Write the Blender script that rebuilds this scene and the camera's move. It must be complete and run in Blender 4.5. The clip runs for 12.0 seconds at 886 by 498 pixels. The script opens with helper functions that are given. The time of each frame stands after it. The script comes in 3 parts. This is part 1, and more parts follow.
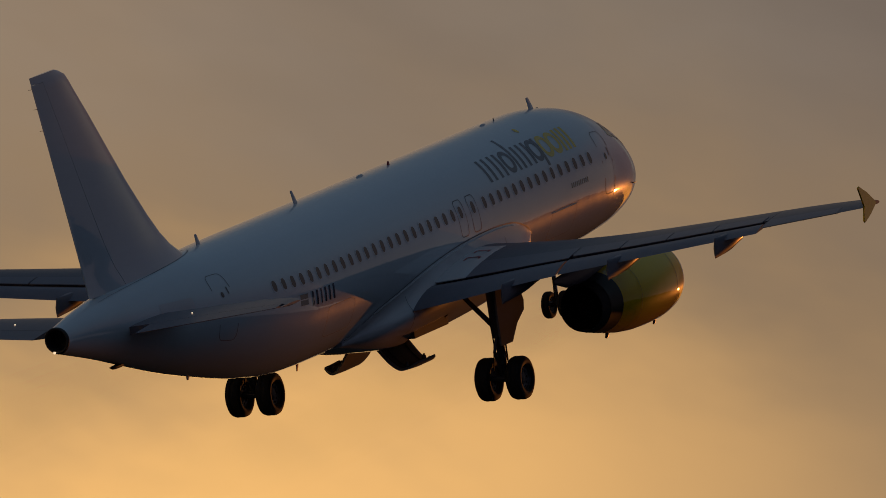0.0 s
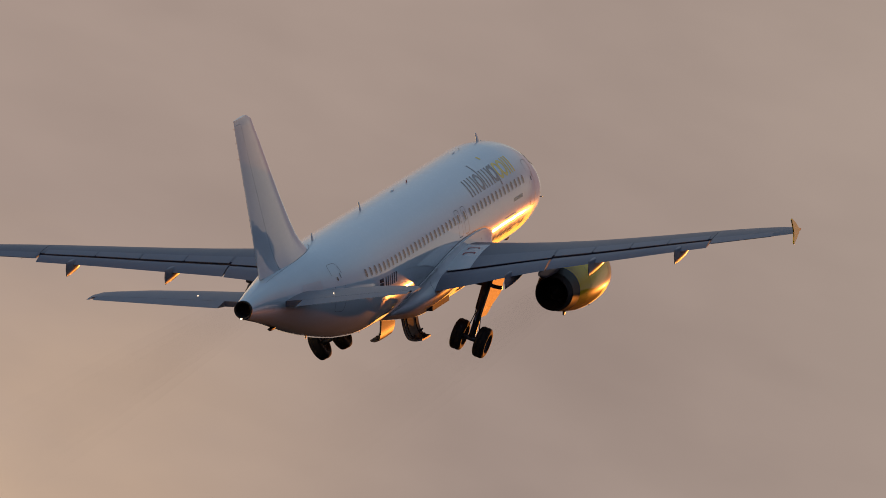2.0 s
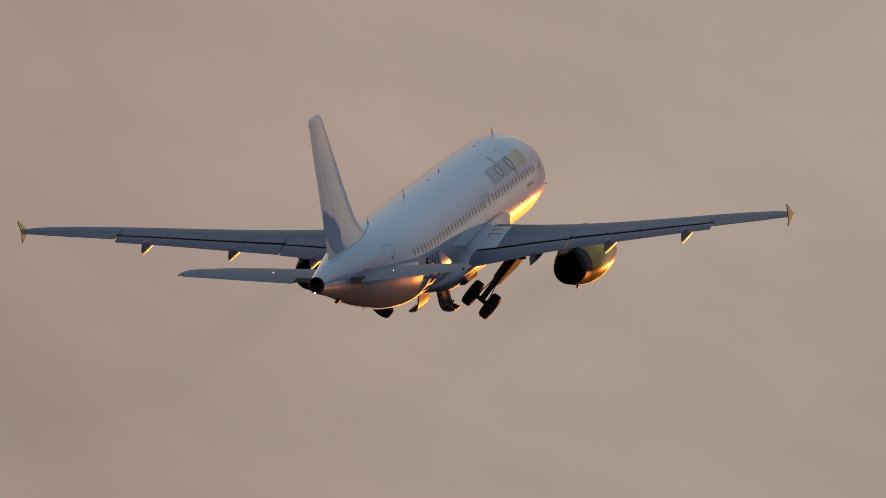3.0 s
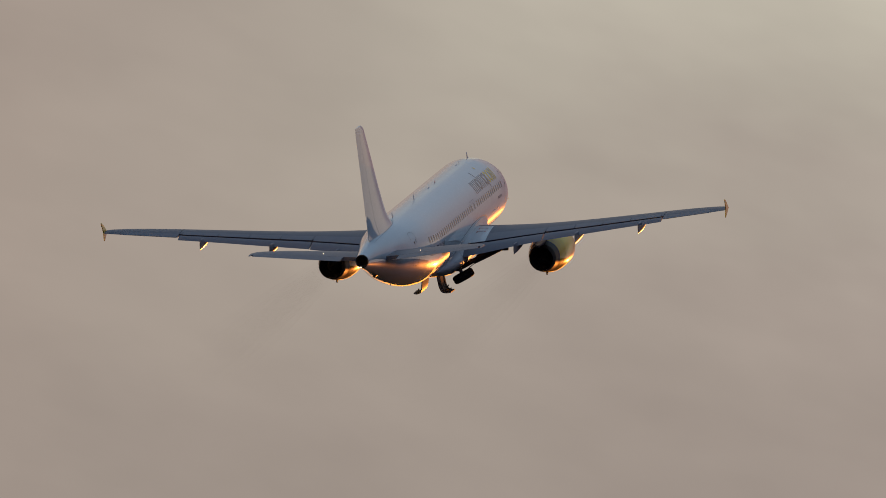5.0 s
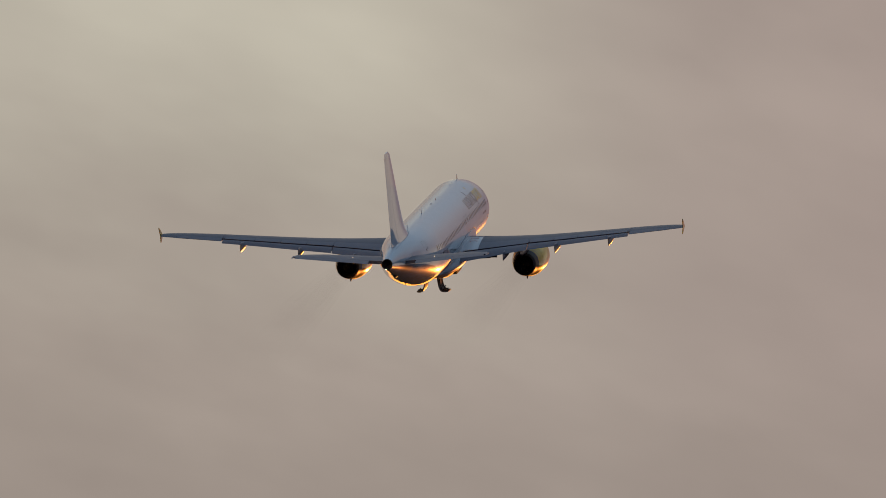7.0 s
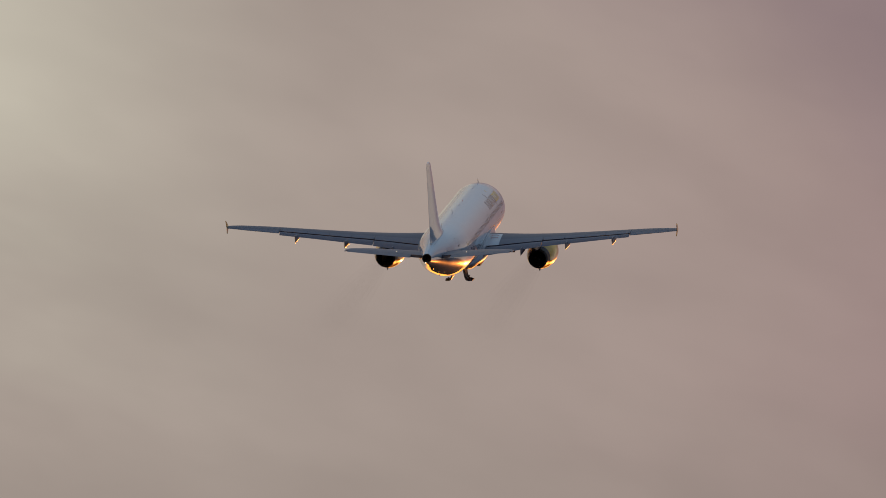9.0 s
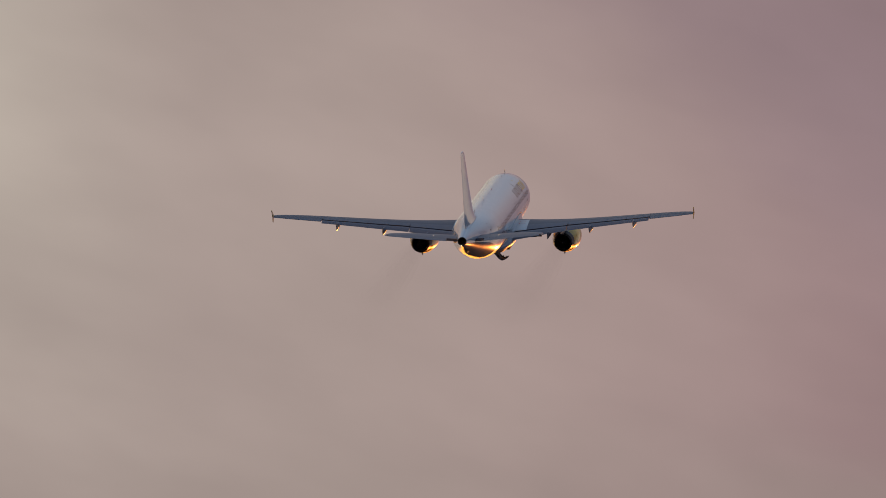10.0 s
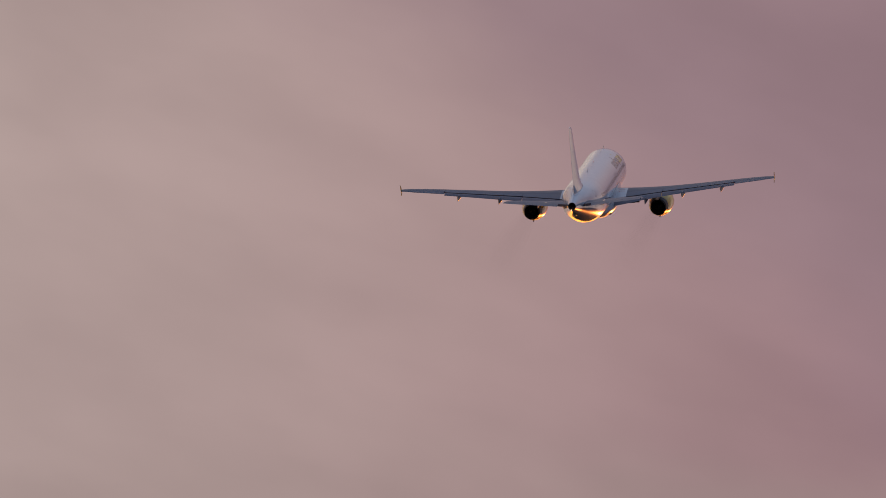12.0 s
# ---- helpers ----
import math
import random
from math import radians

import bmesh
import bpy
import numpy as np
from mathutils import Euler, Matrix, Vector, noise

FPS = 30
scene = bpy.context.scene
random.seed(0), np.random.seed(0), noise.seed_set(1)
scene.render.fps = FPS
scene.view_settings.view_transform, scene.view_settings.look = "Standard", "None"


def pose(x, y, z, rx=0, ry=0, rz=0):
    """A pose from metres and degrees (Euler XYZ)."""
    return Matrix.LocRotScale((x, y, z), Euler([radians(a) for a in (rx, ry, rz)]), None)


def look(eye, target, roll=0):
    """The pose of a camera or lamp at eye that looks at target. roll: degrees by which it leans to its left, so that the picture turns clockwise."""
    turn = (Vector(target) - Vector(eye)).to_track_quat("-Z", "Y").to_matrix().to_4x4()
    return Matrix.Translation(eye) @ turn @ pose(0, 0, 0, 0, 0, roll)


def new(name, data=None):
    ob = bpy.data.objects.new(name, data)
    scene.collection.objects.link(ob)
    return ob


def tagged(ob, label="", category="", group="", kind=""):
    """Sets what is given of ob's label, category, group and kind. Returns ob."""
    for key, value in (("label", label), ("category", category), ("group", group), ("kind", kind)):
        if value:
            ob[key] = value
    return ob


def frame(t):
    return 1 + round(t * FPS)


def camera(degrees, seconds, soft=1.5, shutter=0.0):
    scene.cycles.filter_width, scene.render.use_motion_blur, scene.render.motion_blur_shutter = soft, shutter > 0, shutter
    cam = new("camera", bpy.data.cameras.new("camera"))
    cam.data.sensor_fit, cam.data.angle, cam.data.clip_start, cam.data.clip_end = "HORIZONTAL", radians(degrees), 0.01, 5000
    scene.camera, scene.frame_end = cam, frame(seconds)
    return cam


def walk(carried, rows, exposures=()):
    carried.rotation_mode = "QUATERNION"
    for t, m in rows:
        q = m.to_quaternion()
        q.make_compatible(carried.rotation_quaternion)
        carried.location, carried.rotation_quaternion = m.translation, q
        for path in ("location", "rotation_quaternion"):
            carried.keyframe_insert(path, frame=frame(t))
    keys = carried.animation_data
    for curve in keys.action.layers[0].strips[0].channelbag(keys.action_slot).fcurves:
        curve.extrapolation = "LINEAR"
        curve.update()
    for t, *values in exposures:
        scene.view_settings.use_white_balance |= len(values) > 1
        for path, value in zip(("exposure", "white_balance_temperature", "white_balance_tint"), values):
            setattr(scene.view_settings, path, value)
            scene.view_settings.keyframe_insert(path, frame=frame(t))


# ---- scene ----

# the camera stands on the ground with a long lens and swings after the aeroplane
EYE = Vector((0, 0, 1.7))
VIEW = [
    (0, -24.292, 7.698),
    (0.5, -21.854, 8.094),
    (1, -19.841, 8.315),
    (1.5, -18.118, 8.425),
    (2, -16.622, 8.562),
    (2.5, -15.383, 8.673),
    (3, -14.315, 8.750),
    (5, -10.896, 9.107),
    (5.5, -10.246, 9.180),
    (6, -9.667, 9.260),
    (6.5, -9.125, 9.326),
    (8.5, -7.451, 9.542),
    (9, -7.133, 9.562),
    (9.5, -6.848, 9.583),
    (10, -6.612, 9.592),
    (10.5, -6.410, 9.602),
    (11, -6.238, 9.609),
    (11.5, -6.083, 9.614),
    (12, -5.972, 9.612),
]
FLIGHT = [
    (0, -164.09, 358.83, 55.02, 16.96, -0.39, -0.45),
    (0.5, -162.29, 399.21, 62.17, 17.25, -0.21, -0.29),
    (1, -160.33, 439.07, 69.24, 17.55, 0.28, 0.12),
    (1.5, -158.45, 478.86, 76.34, 17.82, 0.86, 0.23),
    (2, -156.55, 518.38, 83.41, 18.22, 1.24, 0.38),
    (2.5, -154.65, 557.70, 90.46, 18.66, 1.38, 0.29),
    (3, -152.79, 596.88, 97.52, 18.73, 0.93, 0.25),
    (5, -145.66, 753.43, 125.99, 17.52, -0.42, 0.12),
    (5.5, -143.91, 792.49, 133.11, 17.51, -0.39, 0.11),
    (6, -142.19, 831.51, 140.28, 17.50, -0.35, 0.17),
    (6.5, -140.42, 870.03, 147.42, 17.63, -0.11, 0.28),
    (8.5, -133.23, 1023.21, 175.99, 17.81, 1.75, 0.27),
    (9, -131.52, 1061.12, 183.11, 18.24, 1.49, 0.30),
    (9.5, -129.77, 1099.25, 190.39, 17.92, 1.06, 0.25),
    (10, -128.03, 1137.11, 197.57, 17.99, 0.62, 0.14),
    (10.5, -126.35, 1174.64, 204.68, 18.00, 0.25, -0.02),
    (11, -124.54, 1211.79, 211.78, 17.90, -0.34, -0.09),
    (11.5, -122.67, 1248.50, 218.86, 17.83, -0.62, -0.29),
    (12, -120.77, 1284.72, 225.85, 17.73, -0.97, -0.39),
]


def aim(az, el):
    a, e = radians(az), radians(el)
    return look(EYE, EYE + 100 * Vector((math.sin(a) * math.cos(e), math.cos(a) * math.cos(e), math.sin(e))))


cam = camera(3.5, 12.0, soft=0.5)
walk(cam, [(t, aim(az, el)) for t, az, el in VIEW],
     exposures=[(0, -1.7, 6250, 10), (0.5, -1.12, 6350, 10), (1.0, -0.46, 6500, 10), (1.5, 0.0, 6500, 10), (2.5, 0.1, 6500, 10),
                (5.5, 0.0, 6500, 10), (8.5, -0.05, 6500, 10), (9.5, -0.02, 6500, 13), (12, 0.02, 6600, 27)])

# ---- light ----
SUN_AZ, SUN_EL = 7.0, 0.8
sun = new("sun", bpy.data.lights.new("sun", "SUN"))
sun.data.energy, sun.data.angle, sun.data.color = 2.5, radians(0.6), (1.0, 0.29, 0.045)
_a, _e = radians(SUN_AZ), radians(SUN_EL)
TO_SUN = Vector((math.sin(_a) * math.cos(_e), math.cos(_a) * math.cos(_e), math.sin(_e)))
sun.matrix_world = look((0, 0, 60), Vector((0, 0, 60)) - TO_SUN)


class Nodes:
    """A node tree with short ways to add nodes and links."""

    def __init__(self, tree):
        self.tree = tree
        tree.nodes.clear()

    def add(self, kind, inputs=(), **props):
        n = self.tree.nodes.new(kind)
        for k, v in props.items():
            setattr(n, k, v)
        for k, v in dict(inputs).items():
            if isinstance(v, bpy.types.NodeSocket):
                self.tree.links.new(v, n.inputs[k])
            else:
                n.inputs[k].default_value = v
        return n

    def math(self, op, a, b=0.0, c=0.0, clamp=False):
        return self.add("ShaderNodeMath", {0: a, 1: b, 2: c}, operation=op, use_clamp=clamp).outputs[0]

    def mix(self, f, a, b, blend="MIX"):
        return self.add("ShaderNodeMix", {0: f, 6: a, 7: b}, data_type="RGBA", blend_type=blend).outputs[2]

    def ramp(self, f, stops, mode="EASE"):
        n = self.add("ShaderNodeValToRGB", {0: f})
        n.color_ramp.interpolation = mode
        els = n.color_ramp.elements
        while len(els) < len(stops):
            els.new(0.5)
        for e, (p, c) in zip(els, stops):
            e.position, e.color = p, (*c, 1)
        return n.outputs[0]

    def span(self, v, a, b, c=0.0, d=1.0):
        return self.add("ShaderNodeMapRange", {0: v, 1: a, 2: b, 3: c, 4: d}, interpolation_type="SMOOTHSTEP").outputs[0]

    def noise(self, vec, scale, detail=4.0, rough=0.5, distort=0.0):
        return self.add("ShaderNodeTexNoise", {"Vector": vec, "Scale": scale, "Detail": detail, "Roughness": rough, "Distortion": distort}).outputs["Fac"]


def make_world():
    world = bpy.data.worlds.new("dusk_sky")
    scene.world = world
    world.use_nodes = True
    n = Nodes(world.node_tree)
    sky = n.add("ShaderNodeTexSky", sky_type="NISHITA", sun_disc=False, sun_elevation=radians(3), sun_rotation=radians(SUN_AZ), air_density=1.2, dust_density=2.0)
    sky_bg = n.mix(1.0, sky.outputs[0], (SKY, SKY, SKY, 1), "MULTIPLY")
    way = n.add("ShaderNodeTexCoord").outputs["Generated"]
    xyz = n.add("ShaderNodeSeparateXYZ", {0: way})
    x, y, z = xyz.outputs
    az = n.math("MULTIPLY", n.math("ARCTAN2", x, y), 57.2958)
    el = n.math("MULTIPLY", n.math("ARCSINE", z), 57.2958)
    # bank of thin cloud low over the horizon: amber to the west, mauve towards the north
    side = n.add("ShaderNodeMapRange", {0: az, 1: -26.0, 2: -3.0}).outputs[0]
    cloud = n.ramp(side, CLOUD_AZ, "LINEAR")
    flat = n.add("ShaderNodeCombineXYZ", {0: n.math("MULTIPLY", az, 0.62), 1: n.math("MULTIPLY", n.math("ADD", el, n.math("MULTIPLY", az, 0.24)), 1.25)}).outputs[0]
    drift = n.math("MULTIPLY", n.math("SUBTRACT", n.noise(flat, 0.9, 4.0, 0.55), 0.5), 1.5)
    el = n.math("ADD", el, drift)
    pale = n.math("MULTIPLY", n.span(el, 8.7, 10.3), n.math("MULTIPLY", n.span(az, -12.3, -9.9), n.span(az, -7.5, -9.2)))
    cloud = n.mix(pale, cloud, (0.53, 0.488, 0.402, 1))
    under = n.math("MULTIPLY", n.span(el, 9.2, 8.3, 0, 0.5), n.span(az, -15, -12))
    cloud = n.mix(under, cloud, (0.315, 0.262, 0.228, 1))
    lean = n.math("ADD", el, n.math("MULTIPLY", az, 0.73))
    mauve = n.math("MULTIPLY", n.span(lean, 5.5, 6.7), n.span(az, -9.5, -6.5, 0, 0.75))
    cloud = n.mix(mauve, cloud, (0.27, 0.20, 0.21, 1))
    soft_n = n.noise(flat, 0.62, 3.0, 0.5)
    cloud = n.mix(1.0, cloud, n.ramp(soft_n, [(0.25, (0.91, 0.905, 0.91)), (0.75, (1.085, 1.09, 1.085))], "EASE"), "MULTIPLY")
    fine = n.noise(flat, 2.2, 3.0, 0.5)
    cloud = n.mix(1.0, cloud, n.ramp(fine, [(0.25, (0.965, 0.965, 0.965)), (0.75, (1.035, 1.035, 1.035))]), "MULTIPLY")
    # dull blue-grey far from the sunset
    away = n.math("ABSOLUTE", n.math("SUBTRACT", az, SUN_AZ))
    cloud = n.mix(n.math("MULTIPLY", n.math("MULTIPLY", n.span(az, 9, 17), n.span(az, 34, 21)), n.span(el, 22, 12)), cloud, (0.62, 0.49, 0.39, 1))
    cloud = n.mix(n.span(away, 33, 58), cloud, (0.12, 0.128, 0.23, 1))
    # amber glow near the horizon, strongest round the sun
    glow = n.math("MULTIPLY", n.span(el, 7.95, 6.5), n.span(az, -21.3, -25.3))
    low = n.math("MULTIPLY", n.span(el, 5.5, 2.0), n.span(n.math("ABSOLUTE", n.math("ADD", az, 5.0)), 10, 4))
    warm = n.math("MULTIPLY", n.span(el, 8.8, 7.3, 0, 0.62), n.span(az, -16.3, -19))
    cloud = n.mix(warm, cloud, (0.7, 0.475, 0.3, 1))
    amber = n.math("MULTIPLY", n.span(el, 8.9, 7.3, 0, 0.62), n.span(az, -18.8, -24.4))
    cloud = n.mix(amber, cloud, (1.2, 0.75, 0.36, 1))
    cloud = n.mix(glow, cloud, (3.1, 1.68, 0.53, 1))
    cloud = n.mix(low, cloud, (3.4, 1.15, 0.15, 1))
    aim_dot = n.add("ShaderNodeVectorMath", {0: way, 1: TO_SUN}, operation="DOT_PRODUCT").outputs["Value"]
    off = n.math("MULTIPLY", n.math("ARCCOSINE", aim_dot), 57.2958)
    cloud = n.mix(n.span(off, 1.3, 0.4), cloud, (5.0, 1.1, 0.08, 1))
    # paler blue overhead, where the cloud thins out
    veil = n.mix(n.span(el, 20, 50), (0.126, 0.177, 0.242, 1), (0.122, 0.205, 0.312, 1))
    upper = n.mix(1.0, veil, sky_bg, "ADD")
    cover = n.span(el, 34, 14)
    out = n.mix(cover, upper, cloud)
    bg = n.add("ShaderNodeBackground", {"Color": out, "Strength": 1.0})
    n.add("ShaderNodeOutputWorld", {"Surface": bg.outputs[0]})


SKY = 0.12
CLOUD_AZ = [(0.0, (0.92, 0.67, 0.46)), (0.1, (0.71, 0.542, 0.4)), (0.19, (0.49, 0.38, 0.31)), (0.25, (0.45, 0.348, 0.295)), (0.33, (0.372, 0.283, 0.242)), (0.38, (0.345, 0.263, 0.226)), (0.43, (0.327, 0.251, 0.217)), (0.5, (0.375, 0.293, 0.249)), (0.53, (0.392, 0.308, 0.26)),
            (0.6, (0.365, 0.307, 0.262)), (0.66, (0.375, 0.318, 0.273)), (0.78, (0.386, 0.323, 0.283)), (0.83, (0.375, 0.304, 0.27)), (0.87, (0.36, 0.277, 0.252)), (0.91, (0.325, 0.232, 0.222)), (0.96, (0.3, 0.197, 0.2)), (1.0, (0.3, 0.19, 0.195))]
make_world()


# ---- materials ----
def material(name, color, rough=0.5, metal=0.0, coat=0.0, coat_rough=0.06, vary=0.06, scale=1.2, streak=0.0, bump=0.0, spec=0.5, coat_ior=1.5):
    """Paint, metal or rubber with stains at two scales, drawn-out streaks and slight relief."""
    mat = bpy.data.materials.new(name)
    mat.use_nodes = True
    n = Nodes(mat.node_tree)
    at = n.add("ShaderNodeTexCoord").outputs["Object"]
    big, small = n.noise(at, scale, 4, 0.55), n.noise(at, scale * 14, 5, 0.6)
    tone = n.math("ADD", n.math("MULTIPLY", n.math("SUBTRACT", big, 0.5), vary * 2), n.math("MULTIPLY", n.math("SUBTRACT", small, 0.5), vary))
    if streak:
        drawn = n.add("ShaderNodeMapping", {"Vector": at, "Scale": (3.0, 0.16, 3.0)}).outputs[0]
        tone = n.math("ADD", tone, n.math("MULTIPLY", n.math("SUBTRACT", n.noise(drawn, 1.6, 5, 0.6), 0.5), streak))
    tone = n.math("ADD", tone, 1.0)
    col = n.mix(1.0, (*color, 1), n.add("ShaderNodeCombineColor", {0: tone, 1: tone, 2: tone}).outputs[0], "MULTIPLY")
    shader = n.add("ShaderNodeBsdfPrincipled", {"Base Color": col, "Metallic": metal, "Coat Weight": coat, "Coat IOR": coat_ior, "Specular IOR Level": spec,
                   "Roughness": n.math("ADD", rough - 0.06, n.math("MULTIPLY", small, 0.12)),
                   "Coat Roughness": n.math("ADD", coat_rough * 0.6, n.math("MULTIPLY", big, coat_rough * 0.8))})
    if bump:
        relief = n.add("ShaderNodeBump", {"Height": n.noise(at, 0.9, 3, 0.5), "Strength": bump, "Distance": 0.03})
        n.tree.links.new(relief.outputs[0], shader.inputs["Normal"])
        n.tree.links.new(relief.outputs[0], shader.inputs["Coat Normal"])
    n.add("ShaderNodeOutputMaterial", {"Surface": shader.outputs[0]})
    return mat


def lamp_material(name, color, strength):
    mat = bpy.data.materials.new(name)
    mat.use_nodes = True
    n = Nodes(mat.node_tree)
    n.add("ShaderNodeOutputMaterial", {"Surface": n.add("ShaderNodeEmission", {"Color": (*color, 1), "Strength": strength}).outputs[0]})
    return mat


WHITE = material("white_gloss_paint", (0.58, 0.65, 0.685), 0.26, coat=1.0, coat_rough=0.025, vary=0.03, scale=0.5, streak=0.08, bump=0.3, spec=0.007, coat_ior=1.75)
# light grey paint with the dusk shade put into its dark base colour
GREY = material("shaded_grey_paint", (0.165, 0.158, 0.188), 0.38, coat=0.12, coat_rough=0.15, vary=0.06, scale=0.8, streak=0.12, spec=0.08)
FAIR = material("pale_grey_paint", (0.6, 0.6, 0.61), 0.34, coat=0.9, coat_rough=0.05, vary=0.05, scale=0.7, streak=0.12, bump=0.2, spec=0.008)
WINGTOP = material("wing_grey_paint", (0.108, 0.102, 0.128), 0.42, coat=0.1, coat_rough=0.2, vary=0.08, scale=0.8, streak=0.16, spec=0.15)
# white paint of the gear doors, base darkened to stand for their shade
SATIN = material("shaded_satin_white", (0.22, 0.22, 0.23), 0.42, vary=0.06, scale=1.5, streak=0.08, spec=0.009)
YELLOW = material("yellow_gloss_paint", (0.8, 0.52, 0.012), 0.32, coat=0.8, coat_rough=0.03, vary=0.05, scale=1.0, streak=0.08, bump=0.25, spec=0.008)
INK = material("dark_grey_marking", (0.06, 0.064, 0.088), 0.4, coat=1.0, coat_rough=0.03, vary=0.04, spec=0.0, coat_ior=1.75)
INK_YELLOW = material("yellow_marking", (0.82, 0.54, 0.02), 0.4, coat=1.0, coat_rough=0.03, vary=0.04, spec=0.0, coat_ior=1.75)
RED = material("red_marking", (0.35, 0.03, 0.03), 0.4, vary=0.05)
SEAM = material("panel_seam", (0.17, 0.17, 0.18), 0.6, vary=0.1)
GLASS = material("dark_cabin_window", (0.025, 0.026, 0.032), 0.25, coat=1.0, coat_rough=0.03, vary=0.1, spec=0.0, coat_ior=1.75)
RUBBER = material("black_rubber", (0.014, 0.013, 0.013), 0.75, vary=0.2, scale=3.0, spec=0.3)
STEEL = material("grey_gear_metal", (0.1, 0.1, 0.11), 0.42, metal=0.6, vary=0.15, scale=2.5)
RIM = material("wheel_rim_metal", (0.09, 0.09, 0.095), 0.5, metal=0.5, vary=0.15, scale=3.0)
BAY = material("bay_primer", (0.07, 0.065, 0.055), 0.7, vary=0.3, scale=3.0)
INNER = material("door_inner_primer", (0.06, 0.055, 0.05), 0.6, vary=0.25, scale=3.0, spec=0.1)
SOOT = material("sooty_nozzle_metal", (0.018, 0.017, 0.017), 0.75, metal=0.0, vary=0.25, scale=2.5)
SLEEVE = material("dark_heat_stained_metal", (0.03, 0.029, 0.028), 0.45, metal=0.8, vary=0.2, scale=2.5)
BARE = material("bare_polished_metal", (0.6, 0.58, 0.55), 0.22, metal=1.0, vary=0.08, scale=2.0)
LAMP = lamp_material("white_position_lamp", (1.0, 0.72, 0.45), 3.5)


def haze_material():
    mat = bpy.data.materials.new("exhaust_haze")
    mat.use_nodes = True
    n = Nodes(mat.node_tree)
    at = n.add("ShaderNodeTexCoord").outputs["Object"]
    fade = n.math("MULTIPLY", n.span(n.add("ShaderNodeSeparateXYZ", {0: at}).outputs[1], -46, -4), n.span(n.noise(at, 0.25, 4, 0.6), 0.25, 0.75, 0.4, 1.0))
    mixed = n.add("ShaderNodeMixShader", {0: n.math("MULTIPLY", fade, 0.012), 1: n.add("ShaderNodeBsdfTransparent").outputs[0], 2: n.add("ShaderNodeBsdfDiffuse", {"Color": (0.05, 0.04, 0.035, 1)}).outputs[0]})
    n.add("ShaderNodeOutputMaterial", {"Surface": mixed.outputs[0]})
    return mat


HAZE = haze_material()
FEATHER = material("dark_plumage", (0.03, 0.028, 0.026), 0.8, vary=0.2, scale=20)
GROUND = material("dark_coastal_ground", (0.035, 0.034, 0.03), 0.85, vary=0.3, scale=0.01, spec=0.0)


# ---- shapes ----
def smooth_line(xs, ys):
    """A monotone cubic line through the given knots."""
    xs, ys = np.array(xs, float), np.array(ys, float)
    h, d = np.diff(xs), np.diff(ys) / np.diff(xs)
    m = np.zeros(len(xs))
    m[0], m[-1] = d[0], d[-1]
    for i in range(1, len(xs) - 1):
        if d[i - 1] * d[i] > 0:
            w1, w2 = 2 * h[i] + h[i - 1], h[i] + 2 * h[i - 1]
            m[i] = (w1 + w2) / (w1 / d[i - 1] + w2 / d[i])

    def at(x):
        i = int(np.clip(np.searchsorted(xs, x) - 1, 0, len(h) - 1))
        u = min(max((x - xs[i]) / h[i], 0.0), 1.0)
        return float((1 + 2 * u) * (1 - u) ** 2 * ys[i] + u * (1 - u) ** 2 * h[i] * m[i] + u * u * (3 - 2 * u) * ys[i + 1] + u * u * (u - 1) * h[i] * m[i + 1])
    return at


def loft(rings, bm=None, closed=True, caps=True, skip=None):
    bm = bm or bmesh.new()
    vs = [[bm.verts.new(p) for p in r] for r in rings]
    k = len(rings[0])
    for i in range(len(vs) - 1):
        for j in range(k if closed else k - 1):
            if skip and skip(i, j):
                continue
            q = [vs[i][j], vs[i][(j + 1) % k], vs[i + 1][(j + 1) % k], vs[i + 1][j]]
            bm.faces.new(q)
    if caps and closed:
        bm.faces.new(vs[0][::-1])
        bm.faces.new(vs[-1])
    return bm


def part(name, bm, mat, parent=None, label="", smooth=True, pose_m=None, angle=35):
    bmesh.ops.recalc_face_normals(bm, faces=bm.faces)
    me = bpy.data.meshes.new(name)
    if smooth:
        limit = radians(angle)
        for f in bm.faces:
            f.smooth = True
        for e in bm.edges:
            e.smooth = len(e.link_faces) == 2 and e.calc_face_angle(0) < limit
    bm.to_mesh(me)
    bm.free()
    for m in (mat if isinstance(mat, (list, tuple)) else [mat]):
        me.materials.append(m)
    ob = new(name, me)
    if parent:
        ob.parent = parent
    if pose_m:
        ob.matrix_basis = pose_m
    return tagged(ob, label)


def tube(points, radii, bm=None, sides=14, caps=True):
    """A round bar along points with a radius at each."""
    rings = []
    pts = [Vector(p) for p in points]
    for i, p in enumerate(pts):
        d = (pts[min(i + 1, len(pts) - 1)] - pts[max(i - 1, 0)]).normalized()
        u = d.orthogonal().normalized() if i == 0 else (u - d * u.dot(d)).normalized()
        v = d.cross(u)
        rings.append([p + radii[i] * (math.cos(a) * u + math.sin(a) * v) for a in np.linspace(0, 2 * math.pi, sides, endpoint=False)])
    return loft(rings, bm, caps=caps)


def turned(profile, axis="x", sides=28, bm=None):
    """A solid or shell of revolution: profile of (along, radius)."""
    rings = []
    for a, r in profile:
        ring = []
        for t in np.linspace(0, 2 * math.pi, sides, endpoint=False):
            c, s = r * math.cos(t), r * math.sin(t)
            ring.append((a, c, s) if axis == "x" else (c, a, s))
        rings.append(ring)
    return loft(rings, bm, caps=False)


